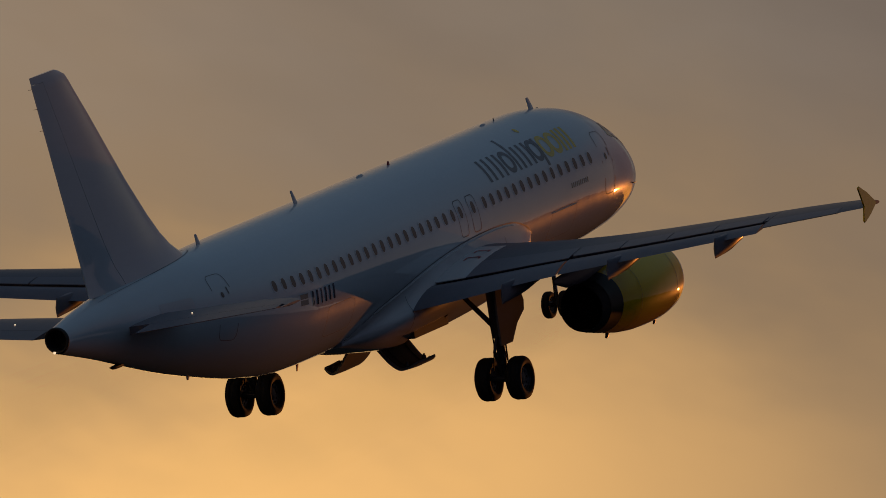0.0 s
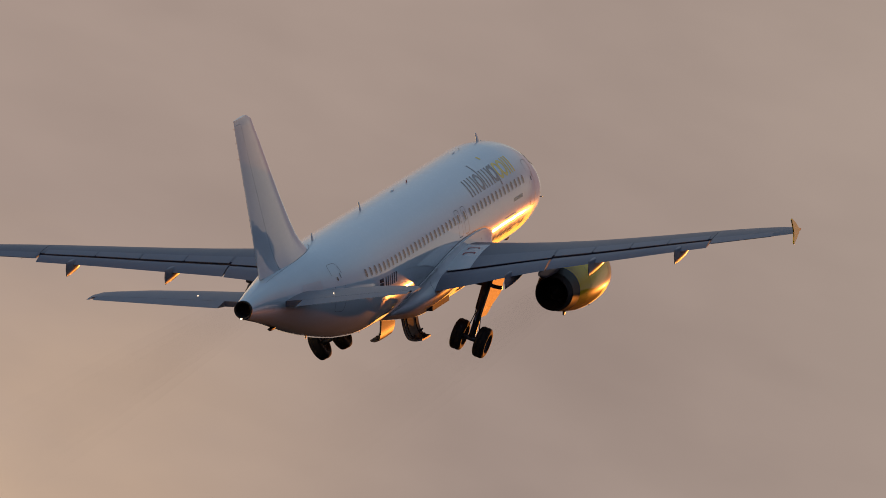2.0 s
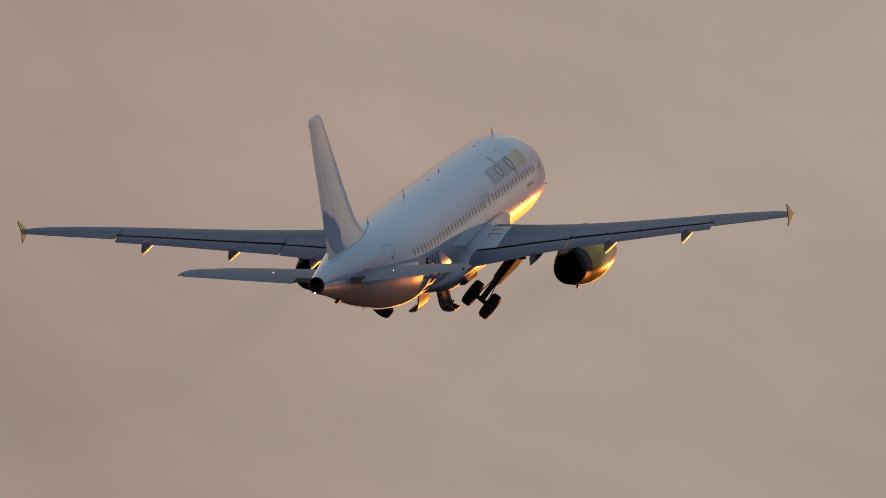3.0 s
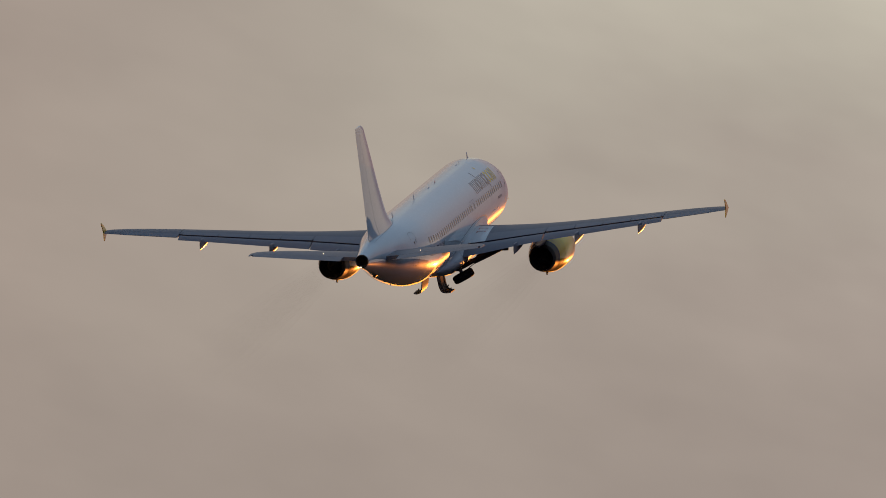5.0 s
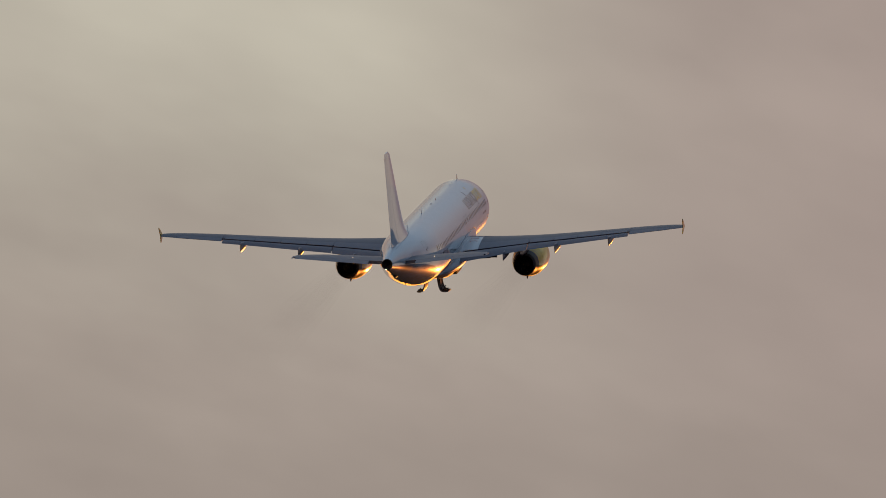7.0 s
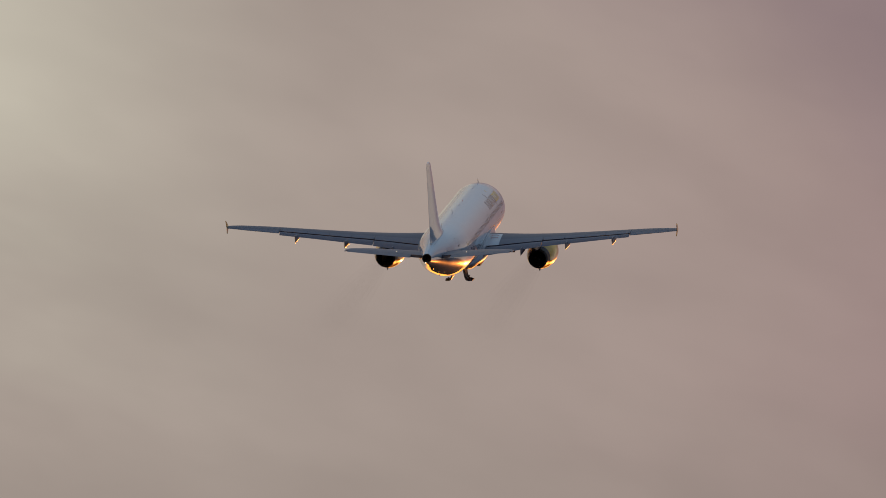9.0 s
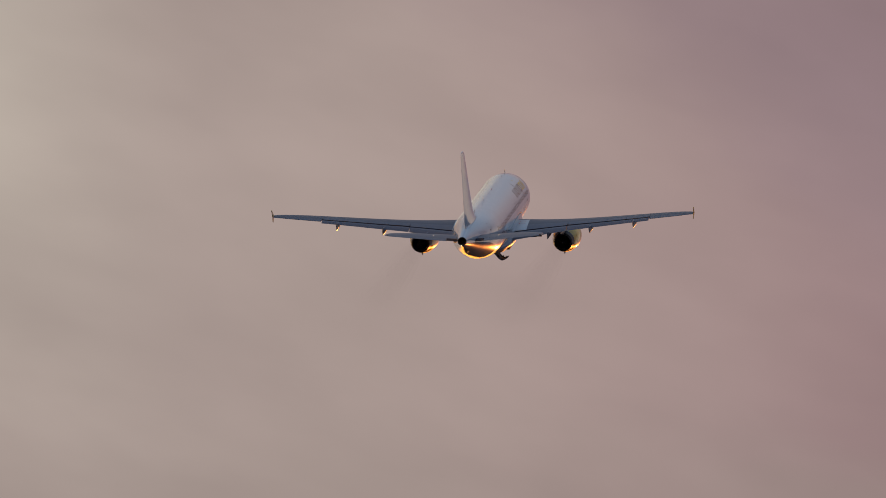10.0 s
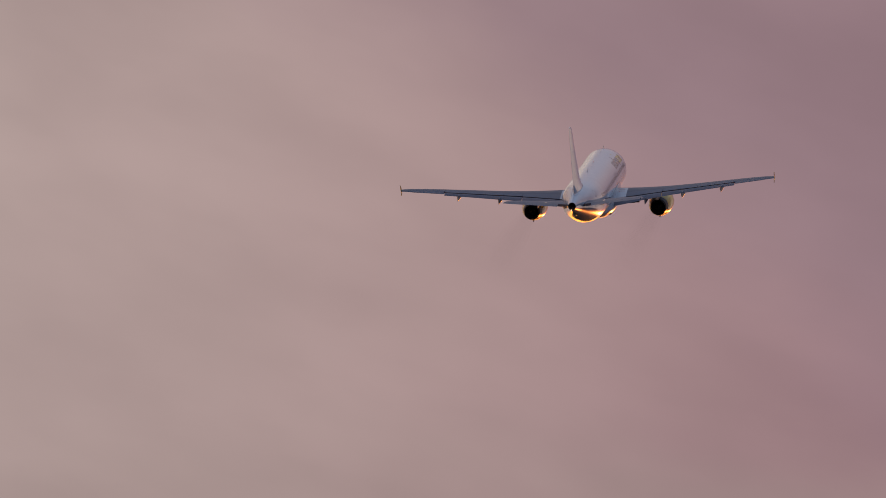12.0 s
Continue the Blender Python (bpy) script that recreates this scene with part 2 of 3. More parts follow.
def slab(corners, normal, thick, bm=None):
    """A plate with the given outline, thickened both ways along normal."""
    bm = bm or bmesh.new()
    n = Vector(normal).normalized() * thick / 2
    a = [bm.verts.new(Vector(c) + n) for c in corners]
    b = [bm.verts.new(Vector(c) - n) for c in corners]
    bm.faces.new(a), bm.faces.new(b[::-1])
    for i in range(len(a)):
        j = (i + 1) % len(a)
        bm.faces.new((a[i], b[i], b[j], a[j]))
    return bm


# ---- the airliner: x to its right, y forward, z up; stations run aft from the nose ----
def Y(st):
    return 17.0 - st


TOP = smooth_line([0, 0.12, 0.4, 0.8, 1.3, 1.8, 2.4, 3.0, 4.0, 5.2, 6.7, 26, 28, 30, 32, 34, 36, 37.1],
                  [-0.72, -0.42, -0.1, 0.2, 0.5, 0.82, 1.16, 1.43, 1.77, 1.97, 2.07, 2.07, 2.06, 2.04, 1.97, 1.84, 1.62, 1.45])
BOTTOM = smooth_line([0, 0.12, 0.4, 0.8, 1.5, 2.5, 3.5, 5.0, 6.5, 23.5, 25, 27, 29, 31, 33, 35, 37.1],
                     [-0.72, -1.02, -1.27, -1.48, -1.7, -1.88, -1.99, -2.06, -2.07, -2.07, -2.03, -1.78, -1.37, -0.9, -0.36, 0.2, 0.73])
WIDE = smooth_line([0, 0.12, 0.4, 0.8, 1.5, 2.5, 3.5, 5.0, 6.5, 25, 27, 29, 31, 33, 35, 37.1],
                   [0.0, 0.32, 0.62, 0.92, 1.28, 1.6, 1.8, 1.95, 1.975, 1.975, 1.9, 1.7, 1.38, 1.0, 0.64, 0.33])


def skin(st, phi, off=0.0):
    """A point on the fuselage skin: phi from its right side upwards."""
    t, b, w = TOP(st), BOTTOM(st), WIDE(st)
    return Vector(((w + off) * math.cos(phi), Y(st), (t + b) / 2 + ((t - b) / 2 + off) * math.sin(phi)))


def girth(st, v, side=1, off=0.005):
    """A point v metres round the fuselage from its waist."""
    phi = v / 2.02
    return skin(st, phi if side > 0 else math.pi - phi, off)


def stroke(path, width, side=1, off=0.006, bm=None, shut=False):
    """A flat marking of even width along a path of (station, girth)."""
    bm = bm or bmesh.new()
    pts = [Vector(p).to_2d() if len(p) > 2 else Vector(p) for p in path]
    rows, k = [], len(pts)
    for i in range(k):
        a, b = (pts[i - 1], pts[(i + 1) % k]) if shut else (pts[max(i - 1, 0)], pts[min(i + 1, k - 1)])
        d = (b - a).normalized()
        q = Vector((-d.y, d.x)) * width / 2
        rows.append([bm.verts.new(girth(*(pts[i] + q), side, off)), bm.verts.new(girth(*(pts[i] - q), side, off))])
    for i in range(k if shut else k - 1):
        j = (i + 1) % k
        bm.faces.new((rows[i][0], rows[i][1], rows[j][1], rows[j][0]))
    return bm


def oval(s, v, a, b, power=1.0, n=16):
    out = []
    for t in np.linspace(0, 2 * math.pi, n, endpoint=False):
        c, d = math.cos(t), math.sin(t)
        out.append((s + a * math.copysign(abs(c) ** power, c), v + b * math.copysign(abs(d) ** power, d)))
    return out


def filled(outline, side=1, off=0.006, bm=None):
    bm = bm or bmesh.new()
    mid = sum((Vector(p) for p in outline), Vector((0, 0))) / len(outline)
    c = bm.verts.new(girth(*mid, side, off))
    vs = [bm.verts.new(girth(*p, side, off)) for p in outline]
    for i in range(len(vs)):
        bm.faces.new((c, vs[i], vs[(i + 1) % len(vs)]))
    return bm


def bar(s, v0, v1, w, bm, side=1):
    return stroke([(s, v) for v in np.linspace(v0, v1, 5)], w, side, bm=bm)


def build_fuselage(plane):
    sts = [0.005, 0.04, 0.1, 0.2, 0.35, 0.55] + list(np.arange(0.8, 6.6, 0.3)) + list(np.arange(7, 24.5, 1.0)) + list(np.arange(24.5, 37.0, 0.4)) + [37.1]
    hull = part("fuselage", loft([[skin(s, a) for a in np.linspace(0, 2 * math.pi, 72, endpoint=False)] for s in sts], caps=False), WHITE, plane, "glossy white fuselage skin")
    # exhaust of the auxiliary power unit
    r = [(-20.1, 0.345), (-20.16, 0.35), (-20.2, 0.33), (-20.19, 0.29), (-19.7, 0.26), (-19.5, 0.0)]
    bm = turned(r, "y", 24)
    bmesh.ops.translate(bm, verts=bm.verts, vec=(0, 0.0, 1.11))
    part("tail_exhaust", bm, SOOT, hull, "sooty black exhaust ring of the tail")
    bm = turned([(-20.2, 0.0), (-20.23, 0.03), (-20.27, 0.035), (-20.3, 0.0)], "y", 10)
    bmesh.ops.translate(bm, verts=bm.verts, vec=(-0.06, 0, 0.8))
    part("tail_light", bm, LAMP, hull, "lit white tail lamp")
    # cabin windows: a pane set in a pale rim
    stations = [5.94 + 0.533 * i for i in range(15)] + [14.2, 15.06] + [15.6 + 0.533 * i for i in range(23)]
    for side in (1, -1):
        for s in stations:
            win = part("window", stroke(oval(s, 0.57, 0.13, 0.19, 0.8), 0.05, side, 0.004, shut=True), WHITE, plane)
            part("pane", filled(oval(s, 0.57, 0.11, 0.17, 0.8), side, 0.007), GLASS, win)
        for s0, s1, v0, v1, label in ((4.35, 5.15, -0.6, 1.3, "service door"), (29.45, 30.3, -0.95, 1.45, "service door"), (13.94, 14.46, -0.1, 0.92, "exit"), (14.8, 15.32, -0.1, 0.92, "exit")):
            mid, half = ((s0 + s1) / 2, (v0 + v1) / 2), ((s1 - s0) / 2, (v1 - v0) / 2)
            door = part("cabin_door" if label != "exit" else "overwing_exit", stroke(oval(*mid, *half, 0.35, 36), 0.026, side, 0.004, shut=True), SEAM, plane, "thin dark outline of a closed door")
            if label != "exit":
                part("door_window", filled(oval(mid[0] + 0.05, v1 - 0.8, 0.07, 0.1), side, 0.007), GLASS, door)
                part("door_handle", stroke([(mid[0] - 0.25, v1 - 0.8), (mid[0] - 0.25, v1 - 0.55)], 0.06, side, 0.007), SEAM, door)
        for s0, s1, v0, v1 in ((7.2, 9.0, -1.35, -0.45), (22.6, 24.4, -1.3, -0.4)):
            part("cargo_door", stroke(oval((s0 + s1) / 2, (v0 + v1) / 2, (s1 - s0) / 2, (v1 - v0) / 2, 0.3, 40), 0.014, side, 0.004, shut=True), SEAM, hull)
        line = [(s, 2.02 * math.asin(-0.5 / 2.07)) for s in np.linspace(7.27, 8.98, 12)]
        part("cargo_door_hinge", tube([girth(s, v, side, 0.0) for s, v in line], [0.018] * 12, sides=6), FAIR, hull, "raised metal hinge strip of the cargo door")
    # cockpit windows
    for side in (1, -1):
        for quad in (((1.75, 1.15), (1.5, 1.95), (2.2, 2.25), (2.35, 1.35)), ((2.45, 1.2), (2.3, 1.95), (2.95, 2.0), (3.1, 1.2)), ((3.2, 1.15), (3.05, 1.9), (3.55, 1.75), (3.65, 1.2))):
            part("cockpit_window", filled([tuple(Vector(a).lerp(Vector(b), u)) for a, b in zip(quad, quad[1:] + quad[:1]) for u in (0, 0.5)], side, 0.008), GLASS, hull)
    for side in (1, -1):
        line = [(28.75, 3.12), (28.95, 2.98), (29.4, 2.82), (30.2, 2.66), (31.5, 2.54), (33.0, 2.47), (34.9, 2.45)]
        fine = [tuple(Vector(a).lerp(Vector(b), u)) for a, b in zip(line, line[1:]) for u in (0, 0.33, 0.67)] + [line[-1]]
        part("fin_fairing_seam", stroke(fine, 0.03, side, 0.005), SEAM, hull)
    # skin seams round the body
    for s in (4.4, 34.2):
        ring = bmesh.new()
        vs = [[ring.verts.new(skin(s + d, a, 0.003)) for d in (-0.008, 0.008)] for a in np.linspace(0, 2 * math.pi, 72, endpoint=False)]
        for i in range(72):
            ring.faces.new((*vs[i], *vs[(i + 1) % 72][::-1]))
        part("skin_seam", ring, FAIR, hull)
    return hull


def build_markings(hull):
    """Company marking as plain rings and bars in its colours; the small print as bars."""
    v0, v1, w = 0.98, 1.74, 0.15
    for side in (1, -1):
        def go(s):
            s = 12.35 + (s - 13.95) * 0.815
            return s if side > 0 else 18.9 - s
        grey, gold = [], []
        def ring(s, out, a=0.25):
            out.append(("marking_ring", stroke(oval(go(s), (v0 + v1) / 2, a, (v1 - v0) / 2 - w / 2, 0.9, 22), w, side, shut=True)))
        def post(s, out, lo=v0, hi=v1):
            out.append(("marking_bar", bar(go(s), lo, hi, w, bmesh.new(), side)))
        for s in (13.95, 13.5, 13.0, 12.55):
            post(s, grey)
        ring(11.95, grey)
        post(11.4, grey, hi=2.2), post(11.0, grey), post(10.55, grey), post(10.1, grey)
        ring(9.6, grey)
        post(9.25, grey, lo=0.8)
        ring(8.72, gold), ring(7.98, gold)
        post(7.42, gold), post(7.08, gold), post(6.74, gold)
        gold.append(("marking_dot", filled(oval(go(9.3), 2.2, 0.1, 0.12), side)))
        for name, bm in grey:
            part(name, bm, INK, hull, "dark grey painted marking")
        for name, bm in gold:
            part(name, bm, INK_YELLOW, hull, "yellow painted marking")
        for i in range(6):
            part("registration_bar", bar(25.35 - i * 0.27 if side > 0 else 24.0 + i * 0.27, -0.22, 0.17, 0.1 if i != 2 else 0.06, bmesh.new(), side), INK, hull)
        part("flag_bar", stroke([(26.1, 0.0), (25.65, 0.0)], 0.3, side, 0.005), INK, hull)
        for i in range(10):
            part("type_bar", bar(7.55 - i * 0.125, -0.04, 0.1, 0.055, bmesh.new(), side), INK, hull)


# wing plan: span position to leading edge station, chord and height
W_LE = smooth_line([0, 1.9, 6.4, 16.2, 16.85, 17.0], [11.4, 12.45, 14.85, 20.17, 20.95, 21.2])
W_CHORD = smooth_line([0, 1.9, 6.4, 10, 16.2, 16.85, 17.0], [7.1, 6.15, 3.9, 3.1, 1.73, 1.15, 0.9])
W_Z = smooth_line([0, 1.9, 6.4, 12, 17.0], [-1.25, -1.1, -0.57, 0.18, 0.95])
W_THICK = smooth_line([0, 1.9, 6.4, 17.0], [0.15, 0.145, 0.118, 0.108])
W_TWIST = smooth_line([0, 1.9, 6.4, 17.0], [2.0, 1.7, 0.1, -1.5])


def foil(u):
    """Half thickness over chord, for a thickness of one."""
    return 5 * (0.2969 * math.sqrt(u) - 0.126 * u - 0.3516 * u * u + 0.2843 * u ** 3 - 0.1036 * u ** 4)


def wing_at(x, u, w=0.0):
    """A point of the wing: span, share of chord, height over the chord line in metres."""
    c, tw = W_CHORD(x), radians(W_TWIST(x))
    a = (u - 0.3) * c
    st = W_LE(x) + 0.3 * c + a * math.cos(tw) + w * math.sin(tw)
    return Vector((x, Y(st), W_Z(x) - a * math.sin(tw) + w * math.cos(tw)))


def wing_surface(x, u, up=1, off=0.0):
    c = W_CHORD(x)
    camber = 0.022 * c * (1 - (2 * u - 0.9) ** 2)
    return wing_at(x, u, camber + up * (foil(min(u, 0.995)) * W_THICK(x) * c * (1.0 if up > 0 else 0.85) + off))


def wing_ring(x, u0=0.0, u1=1.0, n=12):
    us = [u0 + (u1 - u0) * (1 - math.cos(t)) / 2 for t in np.linspace(0, math.pi, n)]
    return [wing_surface(x, u, 1) for u in us] + [wing_surface(x, u, -1) for u in (us[::-1] if u0 > 0 else us[:0:-1])]


def mirror(bm, side):
    if side < 0:
        bmesh.ops.scale(bm, verts=bm.verts, vec=(-1, 1, 1))
    return bm


def flap_bm(x0, x1, share, drop, back, turn, side):
    rings = []
    for x in np.linspace(x0, x1, 7):
        c = W_CHORD(x)
        hinge = wing_surface(x, 1 - share, 1)
        fc = share * c * 1.28
        ring = []
        us = [(1 - math.cos(t)) / 2 for t in np.linspace(0, math.pi, 9)]
        a = radians(turn + W_TWIST(x))
        for u, sgn in [(u, 1) for u in us] + [(u, -1) for u in us[-2:0:-1]]:
            p, h = u * fc, sgn * foil(u) * 0.13 * fc + 0.02 * fc * (1 - (2 * u - 1) ** 2)
            ring.append(hinge + Vector((0, -back * c - p * math.cos(a) - h * math.sin(a), -drop * c - p * math.sin(a) + h * math.cos(a))))
        rings.append(ring)
    return mirror(loft(rings), side)


def build_wing(plane, side):
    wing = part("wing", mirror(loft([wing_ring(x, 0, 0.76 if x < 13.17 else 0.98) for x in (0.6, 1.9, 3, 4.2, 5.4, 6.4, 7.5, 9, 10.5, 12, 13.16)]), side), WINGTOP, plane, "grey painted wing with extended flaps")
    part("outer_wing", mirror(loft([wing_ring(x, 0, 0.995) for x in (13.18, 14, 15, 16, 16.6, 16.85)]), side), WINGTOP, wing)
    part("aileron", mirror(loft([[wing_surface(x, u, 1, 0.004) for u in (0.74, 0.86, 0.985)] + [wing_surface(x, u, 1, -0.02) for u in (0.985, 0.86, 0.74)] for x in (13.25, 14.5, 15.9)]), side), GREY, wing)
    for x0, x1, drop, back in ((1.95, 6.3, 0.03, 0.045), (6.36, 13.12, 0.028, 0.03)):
        part("flap", flap_bm(x0, x1, 0.225, drop, back, 11, side), GREY, wing, "light grey trailing-edge flap in a shaded tone, lowered a little")
    pts = lambda x, o: [wing_surface(x, u, 1, o) for u in (0.3, 0.45, 0.6, 0.7, 0.828)]
    part("wing_root_panel", mirror(loft([pts(x, 0.012) + pts(x, -0.01)[::-1] for x in np.linspace(1.9, 2.985, 4)]), side), FAIR, wing, "pale walkway panel at the wing root")
    for u0 in (0.4, 0.52):
        marks = bmesh.new()
        for a, b in (((2.25, u0), (2.7, u0)), ((2.25, u0), (2.25, u0 + 0.045)), ((2.7, u0), (2.7, u0 + 0.03))):
            w = Vector((0.03, 0)) if a[0] == b[0] else Vector((0, 0.006))
            marks.faces.new([marks.verts.new(wing_surface(p[0], p[1], 1, 0.017)) for p in (Vector(a) + w, Vector(b) + w, Vector(b) - w, Vector(a) - w)])
        part("walkway_mark", mirror(marks, side), RED, wing, "dark red painted walkway mark")
    for x0, x1 in ((2.99, 6.3), (6.4, 8.0), (8.05, 9.6), (9.65, 11.2), (11.25, 13.0)):
        end = 0.828 if x0 < 6 else 0.8
        pts = lambda x, o: [wing_surface(x, u, 1, o) for u in (0.6, 0.7, end)]
        part("spoiler", mirror(loft([pts(x, 0.012) + pts(x, -0.01)[::-1] for x in np.linspace(x0, x1, 4)]), side), GREY, wing)
    # drooped leading-edge slats
    for x0, x1 in ((2.6, 5.0), (6.7, 9.2), (9.25, 11.7), (11.75, 14.2), (14.25, 16.5)):
        rings = []
        for x in np.linspace(x0, x1, 4):
            c = W_CHORD(x)
            d = Vector((0, 0.055 * c, -0.04 * c))
            top = [wing_surface(x, u, 1, 0.006) + d for u in (0.14, 0.08, 0.035, 0.01, 0.0)]
            low = [wing_surface(x, u, -1, 0.004) + d for u in (0.01, 0.03)]
            inner = [wing_surface(x, u, 1, -0.03) + d for u in (0.04, 0.1)]
            rings.append(top + low + inner)
        part("slat", mirror(loft(rings), side), BARE, wing)
    # flap track fairings
    for x, r, lift in ((4.86, 0.2, 0.2), (8.3, 0.21, 0.14), (11.9, 0.19, 0.08)):
        c = W_CHORD(x)
        tip = wing_surface(x, 1.0, 0) + Vector((0, -0.12 * c - 0.45, -0.1 * c - 0.3 + lift))
        front = wing_surface(x, 0.45, -1) + Vector((0, 0, 0.06))
        rings = []
        for u in np.linspace(0, 1, 14):
            low = front.lerp(tip, u) + Vector((0, 0, -0.13 * math.sin(math.pi * u) - 0.05 * math.sin(math.pi * min(1, u * 2.5))))
            high = front.z + 0.04 + (tip.z + 0.5 - front.z) * u
            half = max(r * min(1, u / 0.3) ** 0.6 * (1 - 0.9 * max(0, (u - 0.5) / 0.5) ** 1.3), 0.015)
            mid, tall = (low.z + high) / 2, max((high - low.z) / 2, 0.02)
            rings.append([Vector((x + half * math.copysign(abs(math.cos(t)) ** 0.7, math.cos(t)), low.y + (0.12 * max(0, math.sin(t)) if u > 0.99 else 0), mid + tall * math.sin(t))) for t in np.linspace(0, 2 * math.pi, 16, endpoint=False)])
        part("flap_track_fairing", mirror(loft(rings), side), GREY, wing)
    # wing tip fence: a swept plate above and below the tip
    a = wing_at(16.9, 0.0).y
    z = wing_at(16.9, 0.5).z
    outline = [(a - 0.2, z + 0.02), (a - 0.87, z + 0.4), (a - 1.37, z + 0.64), (a - 1.46, z + 0.6), (a - 1.07, z + 0.06), (a - 1.18, z - 0.34), (a - 1.09, z - 0.4), (a - 0.66, z - 0.22)]
    bm = slab([(16.87 + 0.06 * (q - z), p, q) for p, q in outline], (1, 0, 0), 0.045)
    bmesh.ops.bevel(bm, geom=bm.edges[:], offset=0.015, segments=2, affect="EDGES")
    part("wing_fence", mirror(bm, side), YELLOW, wing, "small yellow wing-tip fence")
    # static wicks on the outer trailing edge
    for x in (13.6, 14.8, 16.0):
        p = wing_surface(x, 0.98, 0)
        part("static_wick", mirror(tube([p, p + Vector((0.02, -0.28, 0.0))], [0.008, 0.003], sides=5), side), RUBBER, wing)
    return wing


# belly fairing
F_W = smooth_line([10.0, 10.7, 12, 14, 17.5, 18.5, 19.8, 21, 22.0], [1.5, 1.98, 2.16, 2.22, 2.22, 2.14, 1.92, 1.58, 1.05])
F_LOW = smooth_line([10.0, 11, 12.5, 14, 18.5, 19.8, 21, 22.0], [-1.9, -2.15, -2.42, -2.52, -2.52, -2.42, -2.22, -1.95])
F_TOP = smooth_line([10.0, 10.35, 11.0, 12.0, 13.4, 15, 16.5, 18, 19.4, 21, 22.0], [-1.15, -0.82, -0.5, -0.27, -0.2, -0.24, -0.36, -0.56, -0.84, -1.2, -1.75])


def belly(st, a, off=0.0):
    """A point of the fairing: a runs from the keel, to the right, in degrees."""
    w, lo, hi = F_W(st), F_LOW(st), F_TOP(st)
    mid = lo + 0.52 * (hi - lo)
    a = (a + 180) % 360 - 180
    t = radians(a)
    s, c = math.sin(t), math.cos(t)
    if abs(a) <= 90:
        k = min(max((abs(st - 17.5) - 1.6) / 2.0, 0.0), 1.0)
        k = k * k * (3 - 2 * k)
        x = math.copysign(1, a) * (w * (KEEL_X(abs(a)) * (1 - k) + abs(s) ** 0.85 * k) + off * abs(s))
        z = lo + (mid - lo) * (KEEL_Z(abs(a)) * (1 - k) + (1 - c ** 0.9) * k) - off * c
    else:
        # hugs the fuselage upwards and ends in a thin lip on its skin
        f = (abs(a) - 90) / 90
        z = mid + (hi - mid) * min(f / 0.85, 1.0)
        u = min(max(z / 2.07, -0.999), 0.999)
        body = 1.975 * math.sqrt(1 - u * u)
        lip = max(w - body, 0.0) * math.cos(math.pi / 2 * min(f / 0.85, 1.0)) ** 2 + 0.05 * min(f / 0.5, 1.0) if f < 0.86 else -0.3
        x = math.copysign(min(body, w) + lip + off, s)
    return Vector((x, Y(st), z))


KEEL_X = smooth_line([0, 10, 30, 45, 58, 70, 80, 90], [0, 0.165, 0.42, 0.58, 0.685, 0.79, 0.93, 1.0])
KEEL_Z = smooth_line([0, 10, 30, 45, 58, 70, 80, 90], [0, 0.0, 0.012, 0.08, 0.23, 0.42, 0.67, 1.0])
BAY_S, BAY_A = (16.5, 18.5), (10, 72)


def build_belly(plane):
    sts = [10.0, 10.2, 10.5, 11, 11.6, 12.2, 13, 14, 15, 16, 16.5, 17.5, 18.5, 19, 19.4, 19.8, 20.2, 20.6, 21.0, 21.35, 21.7, 22.0]
    angles = [0, 10, 18, 26, 34, 42, 48, 54, 60, 66, 72, 78, 84, 90] + list(range(98, 180, 8))
    angles = angles + [360 - a for a in angles[:0:-1]]
    lo, hi = sts.index(BAY_S[0]), sts.index(BAY_S[1])
    k0, k1, n = angles.index(BAY_A[0]), angles.index(BAY_A[1]), len(angles)
    def hole(i, j):
        return lo <= i < hi and (k0 <= j < k1 or n - k1 <= j < n - k0)
    shell = part("belly_fairing", loft([[belly(s, a) for a in angles] for s in sts], skip=hole), FAIR, plane, "pale grey belly and wing-root fairing")
    # dark wheel bay behind the opening
    bm = bmesh.new()
    bmesh.ops.create_cube(bm, size=1.0)
    bmesh.ops.delete(bm, geom=[f for f in bm.faces if f.normal.z < -0.5], context="FACES")
    bmesh.ops.transform(bm, verts=bm.verts, matrix=Matrix.Translation((0, Y(17.5), -1.65)) @ Matrix.Diagonal((3.4, 2.3, 1.3, 1)))
    part("wheel_bay", bm, BAY, shell, "dark wheel bay in the belly", smooth=False)
    for q in (1, -1):
        line = [(s, 2.02 * math.asin(max((F_TOP(s) + 0.015) / 2.07, -0.99))) for s in np.linspace(10.3, 21.4, 60)]
        part("fairing_edge", stroke(line, 0.035, q, 0.006), SEAM, shell, "dark seam along the edge of the fairing")
    # panel seams and step marks
    for s in (12.6, 15.8, 19.2):
        bm = bmesh.new()
        rows = [[bm.verts.new(belly(s + d, a, 0.004)) for d in (-0.01, 0.01)] for a in range(60, 150, 6)]
        for p, q in zip(rows, rows[1:]):
            bm.faces.new((*p, *q[::-1]))
        part("fairing_seam", bm, SEAM, shell)
    return shell


